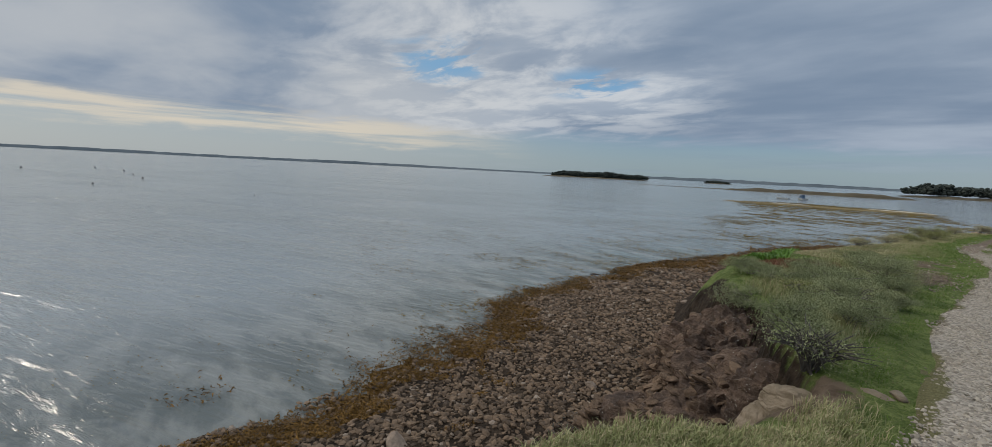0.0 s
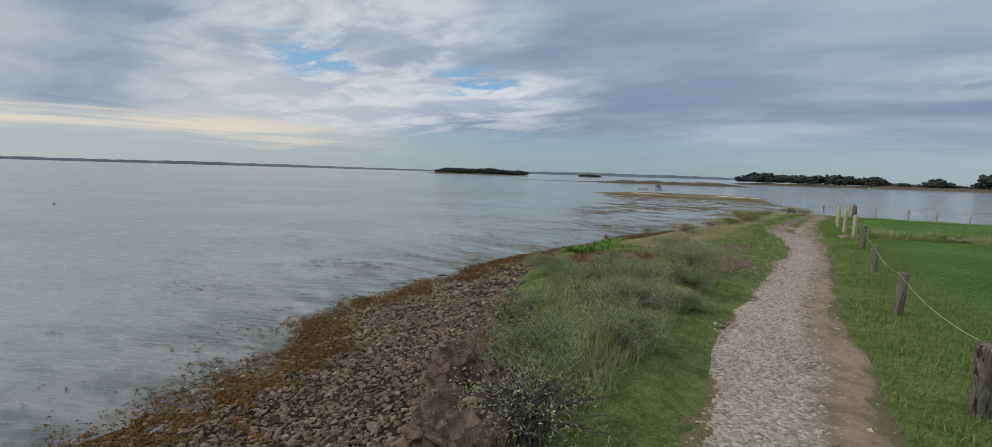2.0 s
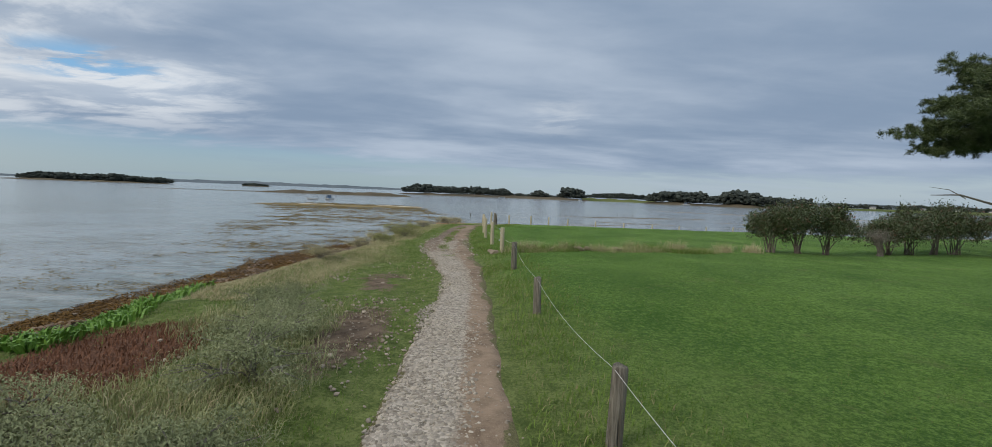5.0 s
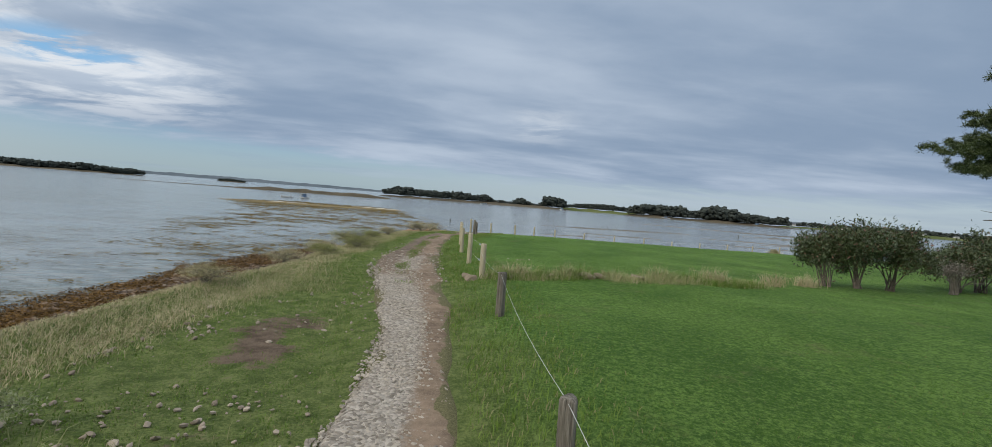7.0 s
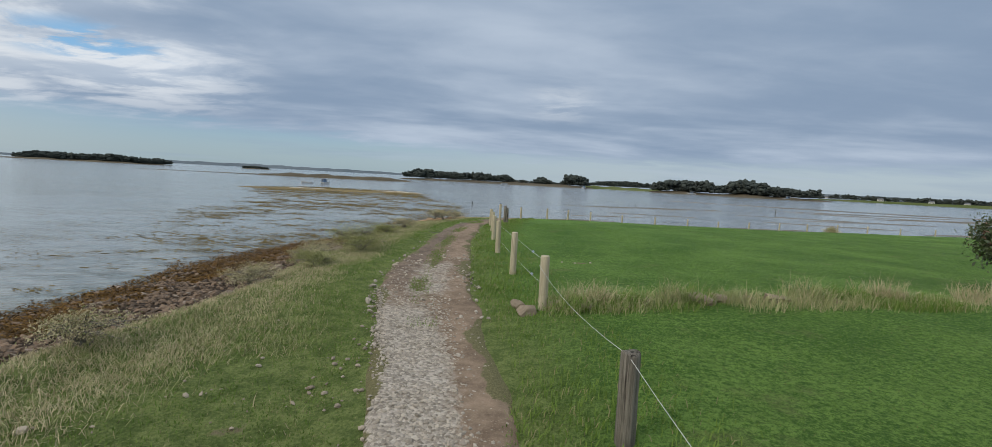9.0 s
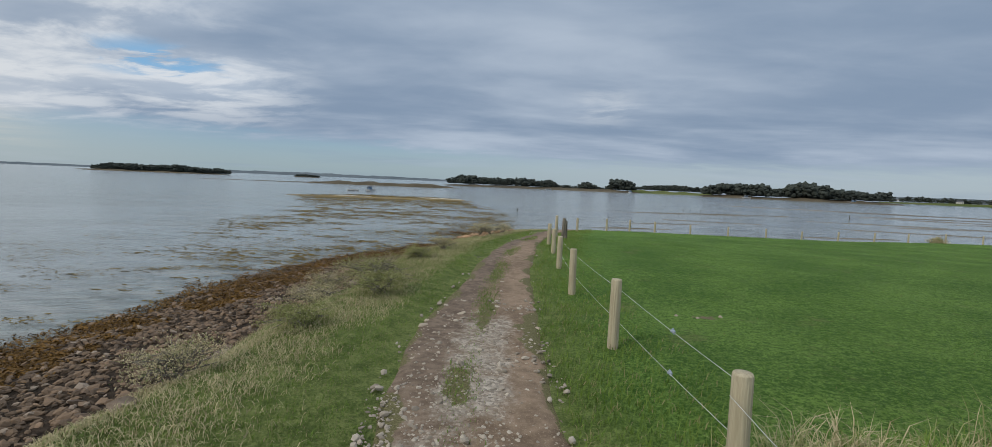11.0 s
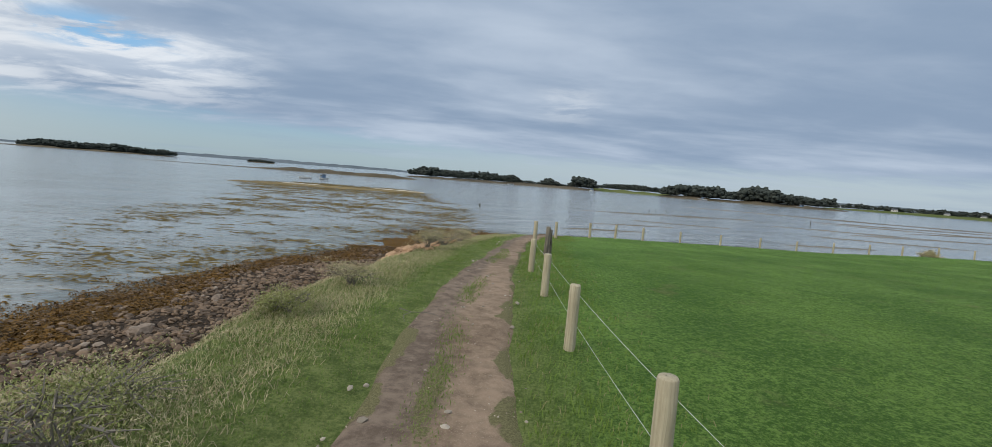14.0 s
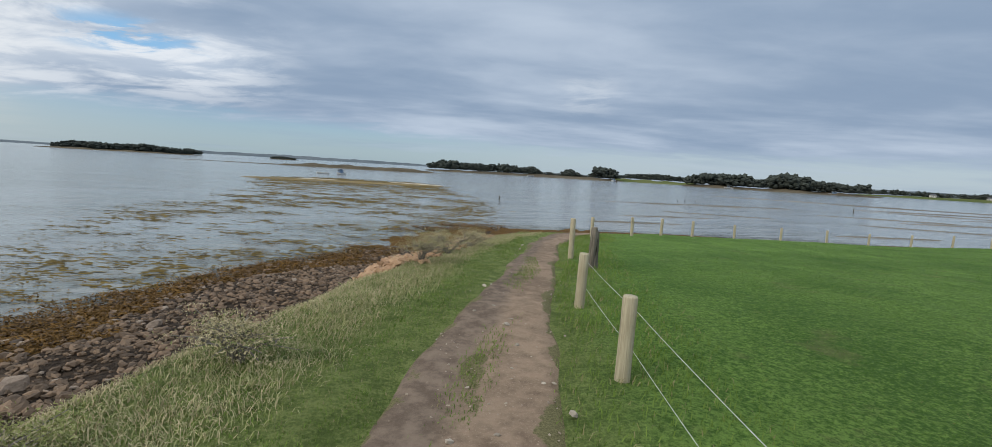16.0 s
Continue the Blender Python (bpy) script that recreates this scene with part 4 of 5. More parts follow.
def build_boat(x, y, length, turn, cabin, label):
    ob = new("boat")
    w, secs = length * 0.17, []
    for u in (0, 0.2, 0.5, 0.75, 0.92, 1.0):
        k = (1.0, 1.05, 1.05, 0.85, 0.45, 0.04)[(0, 0.2, 0.5, 0.75, 0.92, 1.0).index(u)]
        lift = 0.25 * length * 0.17 * u * u
        secs.append([(u * length - length / 2, s * w * k * p, q * length * 0.15 + lift) for s, p, q in ((-1, 1, 1), (-1, 0.9, 0.4), (-1, 0.35, 0), (1, 0.35, 0), (1, 0.9, 0.4), (1, 1, 1))])
    loft(secs, "boat_hull", "hull", ob, "grey-white hull")
    box("deck", "boat_blue", ob, (length * 0.7, w * 1.7, 0.05), (-length * 0.1, 0, length * 0.125))
    if cabin:
        c = box("cabin", "boat_blue", ob, (length * 0.32, w * 1.35, length * 0.19), (-length * 0.02, 0, length * 0.24), "blue-grey cabin", 0.88)
        box("window", "dark_glass", c, (length * 0.22, w * 1.37, length * 0.07), (-length * 0.02, 0, length * 0.27))
        box("roof", "boat_hull", ob, (length * 0.34, w * 1.4, 0.06), (-length * 0.02, 0, length * 0.345))
    ob.matrix_basis = pose(x, y, WATER - 0.12, 0, 0, turn)
    return tagged(ob, label, "boat")


build_boat(-44.6, 150.5, 4.6, 128, True, "small grey-blue cabin boat moored behind the weed bank")
build_boat(-48.9, 149.0, 3.4, 172, False, "low open skiff moored beside the cabin boat")
for x, y, s in ((30, 455, 6), (90, 430, 7), (170, 395, 7), (235, 372, 8), (20, 430, 6)):
    build_boat(x, y, s, random.uniform(0, 180), s > 6, "small white boat moored off the far headland")


def build_buoy(x, y, size, label):
    ob = new("buoy")
    v, f = ICO2
    link_mesh("float", v * np.array([1, 1, 0.8]) * size, f, "buoy", ob)
    bm = bmesh.new()
    bmesh.ops.create_cone(bm, cap_ends=True, segments=8, radius1=size * 0.16, radius2=size * 0.1, depth=size * 1.2, matrix=Matrix.Translation((0, 0, size)))
    part("stem", bm, "buoy", ob)
    ob.matrix_basis = pose(x, y, WATER, 6, 4, 0)
    return tagged(ob, label, "buoy", "mooring buoys")


for x, y, s in ((-127, -9, 0.22), (-145, 2, 0.22), (-125.6, 6.3, 0.2), (-107, 6.7, 0.17), (-93, 7, 0.16), (-74, 0.8, 0.13), (-55.4, 13.9, 0.1)):
    build_buoy(x, y, s, "small dark mooring buoy floating on the bay")
for x, y, h in ((-1.0, 83.6, 0.45), (57.9, 104.2, 0.7), (30.6, 109.7, 0.25), (32.3, 110.8, 0.25), (34.5, 111.4, 0.25)):
    ob = build_post(x, y, h + 0.2, 0.09, "wrack_dark", "dark weedy stake standing in the water", (3, 2), 8, 0.1, WATER - 0.15)
    ob.name = "stake"
    tagged(ob, category="stake", group="stakes in the water")

# ---- beach and bank ----
STONES = stone_shapes(14, 0.55, 2)


def beach_keep(x, y):
    f, s = foot_x(y), shore_x(y)
    return ((x < f + 0.35) & (x > s - 0.3)) * (1 - 0.75 * wrack_keep(x, y))


x, y = pick(38000, -10.6, 0, -1, 13, beach_keep, 81)
r = np.random.default_rng(82)
size = 0.026 + 0.052 * r.uniform(0, 1, len(x)) ** 2.2
ob = scatter("beach_stones", STONES, on_land(x, y, 0.008), size, "rubble", 0.5, seed=83)
tagged(ob, "wet dark brown angular stones strewn over the beach", "stones", kind="stuff")
x, y = pick(32000, -10.6, 3, 13, 43, beach_keep, 84)
r = np.random.default_rng(85)
ob = scatter("beach_stones", STONES, on_land(x, y, 0.01), 0.04 + 0.075 * r.uniform(0, 1, len(x)) ** 2.0, "rubble", 0.5, seed=86)
tagged(ob, "dark brown angular stones below the grassy bank", "stones", kind="stuff")

big_shapes = []
for q in range(6):
    v, f = ICO3
    rr = np.random.default_rng(90 + q)
    planes = rr.normal(size=(9, 3))
    planes /= np.linalg.norm(planes, axis=1)[:, None]
    w = v.copy()
    for pl in planes:
        over = np.clip(w @ pl - rr.uniform(0.55, 0.85), 0, None)
        w = w - over[:, None] * pl
    w = w + np.array([noise.noise_vector(Vector(p) * 2.5 + Vector((q, 0, 0)))[:] for p in w]) * 0.05
    big_shapes.append(((w * np.array([1, 0.75, 0.5])), f))


def build_rock(x, y, size, mat, label, sink=0.2, name="rock", group="larger beach rocks"):
    v, f = random.choice(big_shapes)
    ob = link_mesh(name, v * size, f, mat, None, label, False)
    ob.matrix_basis = pose(x, y, float(land(x, y)) + size * (0.5 - sink) * 0.6, random.uniform(-14, 14), random.uniform(-14, 14), random.uniform(0, 360))
    return tagged(ob, category="rock", group=group)


for x, y, s in ((-6.75, 29.45, 0.27), (-5.2, 27.8, 0.15), (-4.6, 30.6, 0.17), (-5.9, 24.6, 0.13), (-4.4, 22.5, 0.14), (-5.4, 20.4, 0.12), (-6.8, 32.2, 0.18), (-4.2, 26.6, 0.12), (-3.9, 33.0, 0.15),
                (-3.6, 4.2, 0.16), (-4.3, 6.6, 0.13), (-3.4, 3.0, 0.15), (-2.9, 2.4, 0.14), (-4.9, 3.2, 0.2), (-4.1, 1.9, 0.22), (-5.2, 2.2, 0.18), (-4.4, 9.2, 0.15), (-5.2, 11.4, 0.14)):
    build_rock(x, y, s, "beach_rock", "weathered brown rock lying on the shingle")
for x, y, s in ((-2.75, 23.0, 0.15), (-2.95, 22.1, 0.2), (-3.1, 20.2, 0.12), (-2.7, 25.6, 0.12), (-2.75, 18.6, 0.14), (-3.75, 22.95, 0.2), (-3.3, 22.2, 0.12)):
    build_rock(x, y, s, "beach_rock", "grey rock half buried in the bank", 0.3, group="rocks in the bank")
for x, y, s in ((-0.82, 4.42, 0.09), (-0.05, 4.5, 0.08), (-0.98, 4.15, 0.07)):
    build_rock(x, y, s, "pale_rock", "pale worn stone in the eroded bank edge", 0.2, group="pale bank stones")
for x, y, s in ((0.80, 17.75, 0.15), (1.15, 17.9, 0.13), (1.45, 17.85, 0.12), (2.15, 18.05, 0.14), (2.9, 18.2, 0.17), (3.15, 18.3, 0.15), (3.5, 18.35, 0.12), (3.9, 18.42, 0.17), (4.1, 18.5, 0.11), (4.75, 18.5, 0.10), (0.72, 18.05, 0.11)):
    build_rock(x, y, s, "pale_rock", "buff stone in the low overgrown wall", 0.15, group="stones of the old wall")


for x, y, s in ((-0.88, 20.98, 0.085), (-0.70, 21.04, 0.07), (-0.95, 20.88, 0.05), (-0.97, 20.68, 0.05), (-1.2, 20.44, 0.075), (-0.56, 21.06, 0.045), (-1.2, 20.64, 0.05), (-0.1, 21.2, 0.035), (-0.78, 20.8, 0.04),
                (-1.05, 20.2, 0.06), (-0.9, 19.8, 0.05), (-0.62, 20.5, 0.04), (-1.08, 19.5, 0.055), (-0.75, 19.3, 0.04), (-0.45, 20.85, 0.035), (0.0, 20.6, 0.04), (-1.0, 21.3, 0.045), (-0.2, 19.9, 0.035)):
    build_rock(x + 0.12, y, s * 0.85, "chip", "pale flat stone bedded in the trodden path", 0.15, group="stones in the path")
for x, y, s in ((2.0, 21.22, 0.04), (2.3, 21.32, 0.05), (1.78, 21.3, 0.04), (-1.1, 14.2, 0.05), (-0.75, 14.7, 0.045), (-0.8, 15.1, 0.04), (-1.3, 14.6, 0.035), (-2.2, 15.35, 0.07), (-2.5, 14.9, 0.05)):
    build_rock(x, y, s * 0.7, "chip", "pale stone lying on worn turf", 0.25, group="stones on the turf")


def build_outcrop(name, centre, radii, label, seed, level=5, mat="rock"):
    """A rock face: a lump cut by joints and tilted beds, cracked and crumbling along them."""
    v, f = ball(level)
    rr = np.random.default_rng(int(seed * 10))
    q = v * np.array(radii)
    size = float(np.mean(radii))
    for i in range(14):
        pl = rr.normal(size=3) * np.array([1, 1, 0.35 if i % 3 else 1.4])
        pl /= np.linalg.norm(pl)
        over = np.clip(q @ pl - np.max(q @ pl) * rr.uniform(0.80, 0.97), 0, None)
        q = q - over[:, None] * pl * 0.8
    out = np.empty_like(q)
    for i, p in enumerate(q):
        s = Vector((p[0] + 0.35 * p[2], p[1] * 0.9, p[2] * 1.4 - 0.6 * p[0])) * 1.5 + Vector((seed, seed * 0.7, 0))
        w = s * 2.2 + noise.noise_vector(s * 2.0) * 0.5
        d = noise.voronoi(w)[0]
        gap = d[1] - d[0]
        k = 0.05 * (noise.cell(w * 1.0) - 0.5) - 0.05 * max(0.0, 1 - gap / 0.16)
        k += 0.09 * noise.fractal(s * 1.6, 0.75, 2.1, 7) + 0.035 * noise.ridged_multi_fractal(s * 4.0, 0.8, 2.1, 4, 1.0, 2.0) - 0.05
        bed = s.z * 3.4 + 0.9 * noise.noise(s * 0.9) + 0.35 * noise.noise(s * 4.0)
        step = bed - math.floor(bed)
        k += 0.11 * (step ** 0.6 - 0.55) * (0.5 + noise.noise(s * 1.3 + Vector((9, 0, 0))))
        out[i] = p + v[i] * k * size
    ob = link_mesh(name, out + np.array(centre), f, mat, None, label, False)
    return tagged(ob, category="rock")


build_outcrop("rock_outcrop", (-2.1, 6.75, -1.55), (1.05, 1.2, 1.30), "reddish-brown fissured rock outcrop under the bank", 3.1, 6)
build_outcrop("rock_outcrop", (-1.7, 5.1, -1.95), (0.9, 0.8, 1.05), "tumbled reddish rock at the outcrop's foot", 7.7)
build_outcrop("rock_outcrop", (-2.5, 5.5, -2.2), (0.95, 0.8, 0.8), "low reddish rock shelf beside the outcrop", 27.7)
build_outcrop("rock_outcrop", (-1.4, 4.4, -1.8), (0.75, 0.65, 0.85), "crumbled brown rock under the eroded edge", 31.7)
build_outcrop("rock_outcrop", (-1.8, 5.95, -1.55), (0.85, 0.95, 1.05), "dark layered rock in the middle of the outcrop", 63.3)
build_outcrop("rock_outcrop", (-1.35, 5.5, -1.25), (0.66, 0.75, 0.92), "cracked brown rock face under the grey shrub", 41.3)
build_outcrop("rock_outcrop", (-0.98, 4.95, -0.85), (0.46, 0.42, 0.62), "brown rock ledge beneath the twiggy shrub", 52.3)
build_outcrop("rock_outcrop", (-3.4, 8.6, -2.0), (0.75, 1.3, 0.8), "dark reddish rock ledge above the beach", 11.3, 4)
build_outcrop("rock_outcrop", (-0.85, 4.35, -0.92), (0.26, 0.36, 0.50), "broken pale-brown rock in the eroded bank", 15.9, 5, "pale_rock")


build_outcrop("rock_ledge", (-0.54, 4.26, -0.36), (0.40, 0.20, 0.18), "pale buff ledge bared at the eroded edge", 71.3, 5, "pale_rock")
build_outcrop("rock_ledge", (-0.17, 4.42, -0.19), (0.20, 0.10, 0.11), "low pale ledge running under the turf", 83.3, 4, "pale_rock")
SLABS = []
for q in range(10):
    rr = np.random.default_rng(500 + q)
    v, f = ICO2
    w = v * 1.0
    for _ in range(7):
        pl = rr.normal(size=3)
        pl /= np.linalg.norm(pl)
        w = w - np.clip(w @ pl - rr.uniform(0.35, 0.7), 0, None)[:, None] * pl
    SLABS.append((w * np.array([1.0, rr.uniform(0.5, 0.8), rr.uniform(0.25, 0.45)]), f))
for centre, radii, count, seed in (((-1.7, 5.1, -1.95), (0.92, 0.82, 1.0), 190, 1), ((-2.5, 5.5, -2.2), (0.97, 0.82, 0.72), 170, 2), ((-1.4, 4.4, -1.8), (0.76, 0.66, 0.82), 150, 3), ((-1.8, 5.95, -1.55), (0.86, 0.95, 0.98), 130, 4),
                                   ((-2.1, 6.75, -1.55), (1.05, 1.2, 1.15), 110, 5), ((-3.4, 8.6, -2.0), (0.75, 1.3, 0.7), 120, 6), ((-1.35, 5.5, -1.25), (0.66, 0.75, 0.84), 70, 7)):
    rr = np.random.default_rng(520 + seed)
    d = rr.normal(size=(count * 5, 3))
    d /= np.linalg.norm(d, axis=1)[:, None]
    d = d[(d[:, 2] > -0.55) & (d[:, 2] < 0.85) & (d[:, 0] < 0.5)]
    p = np.array(centre) + d * np.array(radii) * rr.uniform(0.94, 1.05, (len(d), 1))
    keep = p[:, 2] > land(p[:, 0], p[:, 1]) - 0.08
    p = p[keep & (p[:, 2] < -0.5)]
    size = 0.035 + 0.13 * rr.uniform(0, 1, len(p)) ** 1.8
    ob = scatter("rock_slabs", SLABS, p, size, "warm_rock", 0.5, yaw=rr.normal(0.5, 0.6, len(p)), seed=530 + seed)
    tagged(ob, "broken reddish-brown slabs along the outcrop's beds", "stones", kind="stuff")


def frond_shapes(count, seed):
    r = np.random.default_rng(seed)
    out = []
    for _ in range(count):
        pts, w = [], r.uniform(0.10, 0.22)
        bend, lift = r.uniform(-0.6, 0.6), r.uniform(0.1, 0.35)
        for i in range(4):
            u = i / 3
            pts += [(u - 0.5, bend * u * u - w * (1 - 0.6 * u), lift * math.sin(u * 3.1)), (u - 0.5, bend * u * u + w * (1 - 0.6 * u), lift * math.sin(u * 3.1) * 0.6)]
        out.append((np.array(pts), np.array([[0, 2, 3, 1], [2, 4, 5, 3], [4, 6, 7, 5]])))
    return out


FROND = frond_shapes(10, 9)


x, y = pick(130000, -11.5, 0, 0, 15, wrack_keep, 101)
z = np.maximum(land(x, y), WATER) + 0.03 + 0.035 * np.clip(rough(x, y, 2.2, 2, 77), -0.5, 1)
ob = scatter("wrack", FROND, np.stack([x, y, z], -1), np.random.default_rng(1).uniform(0.035, 0.085, len(x)), "wrack", 0.5, seed=103)
tagged(ob, "thick rusty-brown bladder wrack along the waterline", "seaweed", kind="stuff")
x, y = pick(150000, -11.5, 2, 15, 44, wrack_keep, 104)
z = np.maximum(land(x, y), WATER) + 0.03 + 0.035 * np.clip(rough(x, y, 2.2, 2, 77), -0.5, 1)
ob = scatter("wrack", FROND, np.stack([x, y, z], -1), np.random.default_rng(2).uniform(0.05, 0.12, len(x)), "wrack", 0.5, seed=105)
tagged(ob, "rusty-brown wrack heaped along the curving shore", "seaweed", kind="stuff")
x, y = pick(9000, -7.5, 3, 47, 57, lambda x, y: smooth(np.abs(y - 52.4 - 0.45 * (x + 3.3)), 2.2, 0.7) * smooth(np.abs(x + 3.3), 3.6, 2.4) * smooth(rough(x, y, 0.8, 3, 27), -0.4, 0.1), 109)
ob = scatter("wrack", FROND, np.stack([x, y, np.maximum(land(x, y), WATER) + 0.05], -1), 0.16, "wrack", 0.5, seed=110)
tagged(ob, "rusty-brown wrack on the spit beyond the corner", "seaweed", kind="stuff")
x, y = pick(30000, -4.4, -2, 4, 11, lambda x, y: smooth(np.abs(x - foot_x(y) + 0.15), 0.45, 0.1) * smooth(rough(x, y, 1.0, 3, 15), 0.05, 0.3), 107)
gx, gy = pick(6000, -3.9, -2.5, 4.9, 7.4, lambda x, y: np.exp(-(((x + 3.2 - 0.25 * (y - 6.1)) / 0.22) ** 2 + ((y - 6.1) / 0.75) ** 2)), 116)
x, y = np.concatenate([x, gx]), np.concatenate([y, gy])
ob = scatter("green_weed", FROND, on_land(x, y, 0.04), 0.06, "wrack_dark", 0.6, seed=108)
tagged(ob, "dark green weed draped at the rock's foot", "seaweed", kind="stuff")

# rubble slope near the corner
x, y = pick(2600, -3.4, -0.2, 30.5, 36, lambda x, y: smooth(np.abs(x - (bank_x(y) - 0.35)), 0.75, 0.2) * smooth(rough(x, y, 0.5, 2, 44), -0.35, 0.1), 111)
ob = scatter("orange_rubble", STONES, on_land(x, y, 0.03), np.random.default_rng(3).uniform(0.04, 0.14, len(x)), "orange_rubble", 0.6, seed=112)
tagged(ob, "orange-buff rubble spilling down the bank", "stones", kind="stuff")
build_outcrop("rubble_heap", (-1.75, 33.5, -1.05), (0.5, 0.9, 0.36), "orange-brown heap of earth and stones on the bank", 21.0, 4, "orange_rubble")

# ---- path stones ----
def gravel_keep(x, y):
    u = (x - path_l(y)) / (path_r(y) - path_l(y))
    return np.clip(smooth(u, 0.82, 0.55) * smooth(u + 0.22 * rough(x, y, 1.1, 3, 17), -0.03, 0.16) * smooth(y, 19.5, 17) + 0.07 * (u > 0.04) * (u < 0.95), 0, 1)


x, y = pick(95000, -1.3, 1.3, 2.5, 20.5, gravel_keep, 121)
r = np.random.default_rng(122)
ob = scatter("gravel", STONES, on_land(x, y, 0.026), 0.007 + 0.016 * r.uniform(0, 1, len(x)) ** 1.9, "gravel", 0.6, seed=123)
tagged(ob, "loose pale grey gravel on the footpath", "gravel", kind="stuff")
x, y = pick(6500, -1.3, 0.6, 17.5, 42, lambda x, y: np.clip(smooth(y, 22.3, 20.5) * smooth(rough(x, y, 1.3, 3, 48), -0.3, 0.3) + 0.05, 0, 1) * ((x > path_l(y) - 0.1) & (x < path_r(y) + 0.1)), 124)
r = np.random.default_rng(125)
ob = scatter("path_stones", STONES, on_land(x, y, 0.03), 0.008 + 0.032 * r.uniform(0, 1, len(x)) ** 2.8, "gravel", 0.5, seed=126)
tagged(ob, "buff stones bedded in the trodden earth path", "stones", kind="stuff")
x, y = pick(1700, -2.2, 0.2, 7, 17.5, lambda x, y: ((x < path_l(y) + 0.1) & (x > bank_x(y) + 0.2)) * smooth(rough(x, y, 0.8, 3, 61), -0.1, 0.4), 127)
px, py = pick(900, -1.5, 0.0, 9.6, 13.6, lambda x, y: np.exp(-(((x + 0.62) / 0.36) ** 2 + ((y - 11.4) / 1.2) ** 2)), 117)
x, y = np.concatenate([x, px]), np.concatenate([y, py])
ob = scatter("path_stones", STONES, on_land(x, y, 0.012), 0.009 + 0.020 * np.random.default_rng(4).uniform(0, 1, len(x)) ** 2.5, "chip", 0.5, seed=128)
tagged(ob, "scattered buff stones on the worn verge", "stones", kind="stuff")

x, y = pick(9000, -1.2, 3.0, 4, 36, lambda x, y: ((x > path_l(y)) & (x < path_r(y))) * 0.9, 129)
ob = scatter("grit", STONES, on_land(x, y, 0.028), 0.004 + 0.009 * np.random.default_rng(6).uniform(0, 1, len(x)) ** 2, "chip", 0.5, seed=130)
tagged(ob, "fine buff grit on the earth path", "gravel", kind="stuff")

# ---- grass ----
def not_bare(x, y):
    bare = np.exp(-(((x + 0.75) / 0.34) ** 2 + ((y - 11.0) / 1.2) ** 2)) + 0.5 * np.exp(-(((x + 1.25) / 0.45) ** 2 + ((y - 14.2) / 0.9) ** 2)) + np.exp(-(((x + 2.45) / 0.75) ** 2 + ((y - 10.05) / 1.2) ** 2))
    bare = bare + 0.7 * np.exp(-(((x + 1.1) / 0.4) ** 2 + ((y - 14.4) / 1.2) ** 2)) * smooth(rough(x, y, 1.6, 3, 26), -0.35, 0.25)
    bare = bare + np.exp(-(((x + 0.5) / 0.42) ** 2 + ((y - 4.0) / 0.5) ** 2))
    return np.clip(1 - 1.15 * bare + 0.25 * rough(x, y, 2.5, 2, 14), 0, 1)


def grass(name, count, box4, keep, height, width, mat, label, lean=0.5, seed=1):
    x, y = pick(count, *box4, keep, seed)
    h = height * (np.where(y < 17, 1.15, 1.0) if mat == "dry_blade" and y.max() > 30 else 1.0) * (0.75 + 0.5 * (rough(x, y, 0.9, 3, seed) * 0.5 + 0.5))
    ob = blades(name, on_land(x, y, 0.02 if name == "path_grass" else -0.005), h, width, mat, lean, seed=seed + 1)
    return tagged(ob, label, "grass", kind="stuff")


grass("lawn_grass", 170000, (0.9, 5, 3.5, 32), lambda x, y: smooth(x, path_r(y) + 0.5, path_r(y) + 1.1) * (1 - 0.7 * smooth(y, 7, 24)), 0.024, 0.0055, "lawn_blade", "short green mown meadow grass", 1.2, 131)
grass("lawn_grass", 40000, (5, 18, 7, 34), lambda x, y: 1 - 0.8 * smooth(x + y * 0.5, 10, 24), 0.026, 0.010, "lawn_blade", "short green meadow grass away from the path", 1.2, 133)
grass("lawn_grass", 9000, (1.5, 32, 30, 51), lambda x, y: (x > bank_x(y) + 0.5) * 0.9, 0.035, 0.016, "lawn_blade", "green meadow grass towards the seaward fence", 0.7, 135)
grass("verge_grass", 150000, (0.0, 3.2, 3, 41), lambda x, y: smooth(x + 0.13 * rough(x, y, 1.8, 3, 68), path_r(y) - 0.05, path_r(y) + 0.12) * smooth(x, path_r(y) + 1.5, path_r(y) + 0.5) * (0.4 + 0.6 * smooth(rough(x, y, 2.0, 3, 67), -0.3, 0.2)), 0.056, 0.007, "verge_blade", "ragged green grass under the fence", 1.0, 137)
grass("verge_grass", 300000, (-3.3, 0.3, 0.5, 41), lambda x, y: smooth(x + 0.16 * rough(x, y, 1.7, 3, 69), path_l(y) + 0.08, path_l(y) - 0.2) * smooth(x, bank_x(y) - 0.1, bank_x(y) + 0.2) * (0.3 + 0.7 * smooth(y, 3.0, 5.0)) * not_bare(x, y) * (0.35 + 0.65 * smooth(rough(x, y, 2.4, 3, 66), -0.3, 0.2)), 0.028, 0.006, "verge_blade", "trampled green grass between path and bank", 1.0, 139)
grass("bank_grass", 330000, (-4.2, 1, 12.5, 41), lambda x, y: smooth(x, bank_x(y) - 1.1, bank_x(y) - 0.3) * smooth(x, bank_x(y) + 1.05, bank_x(y) + 0.35) * smooth(rough(x, y, 0.6, 3, 33), -0.65, -0.1), 0.056, 0.0055, "dry_blade", "matted straw-coloured grass along the bank", 1.7, 141)
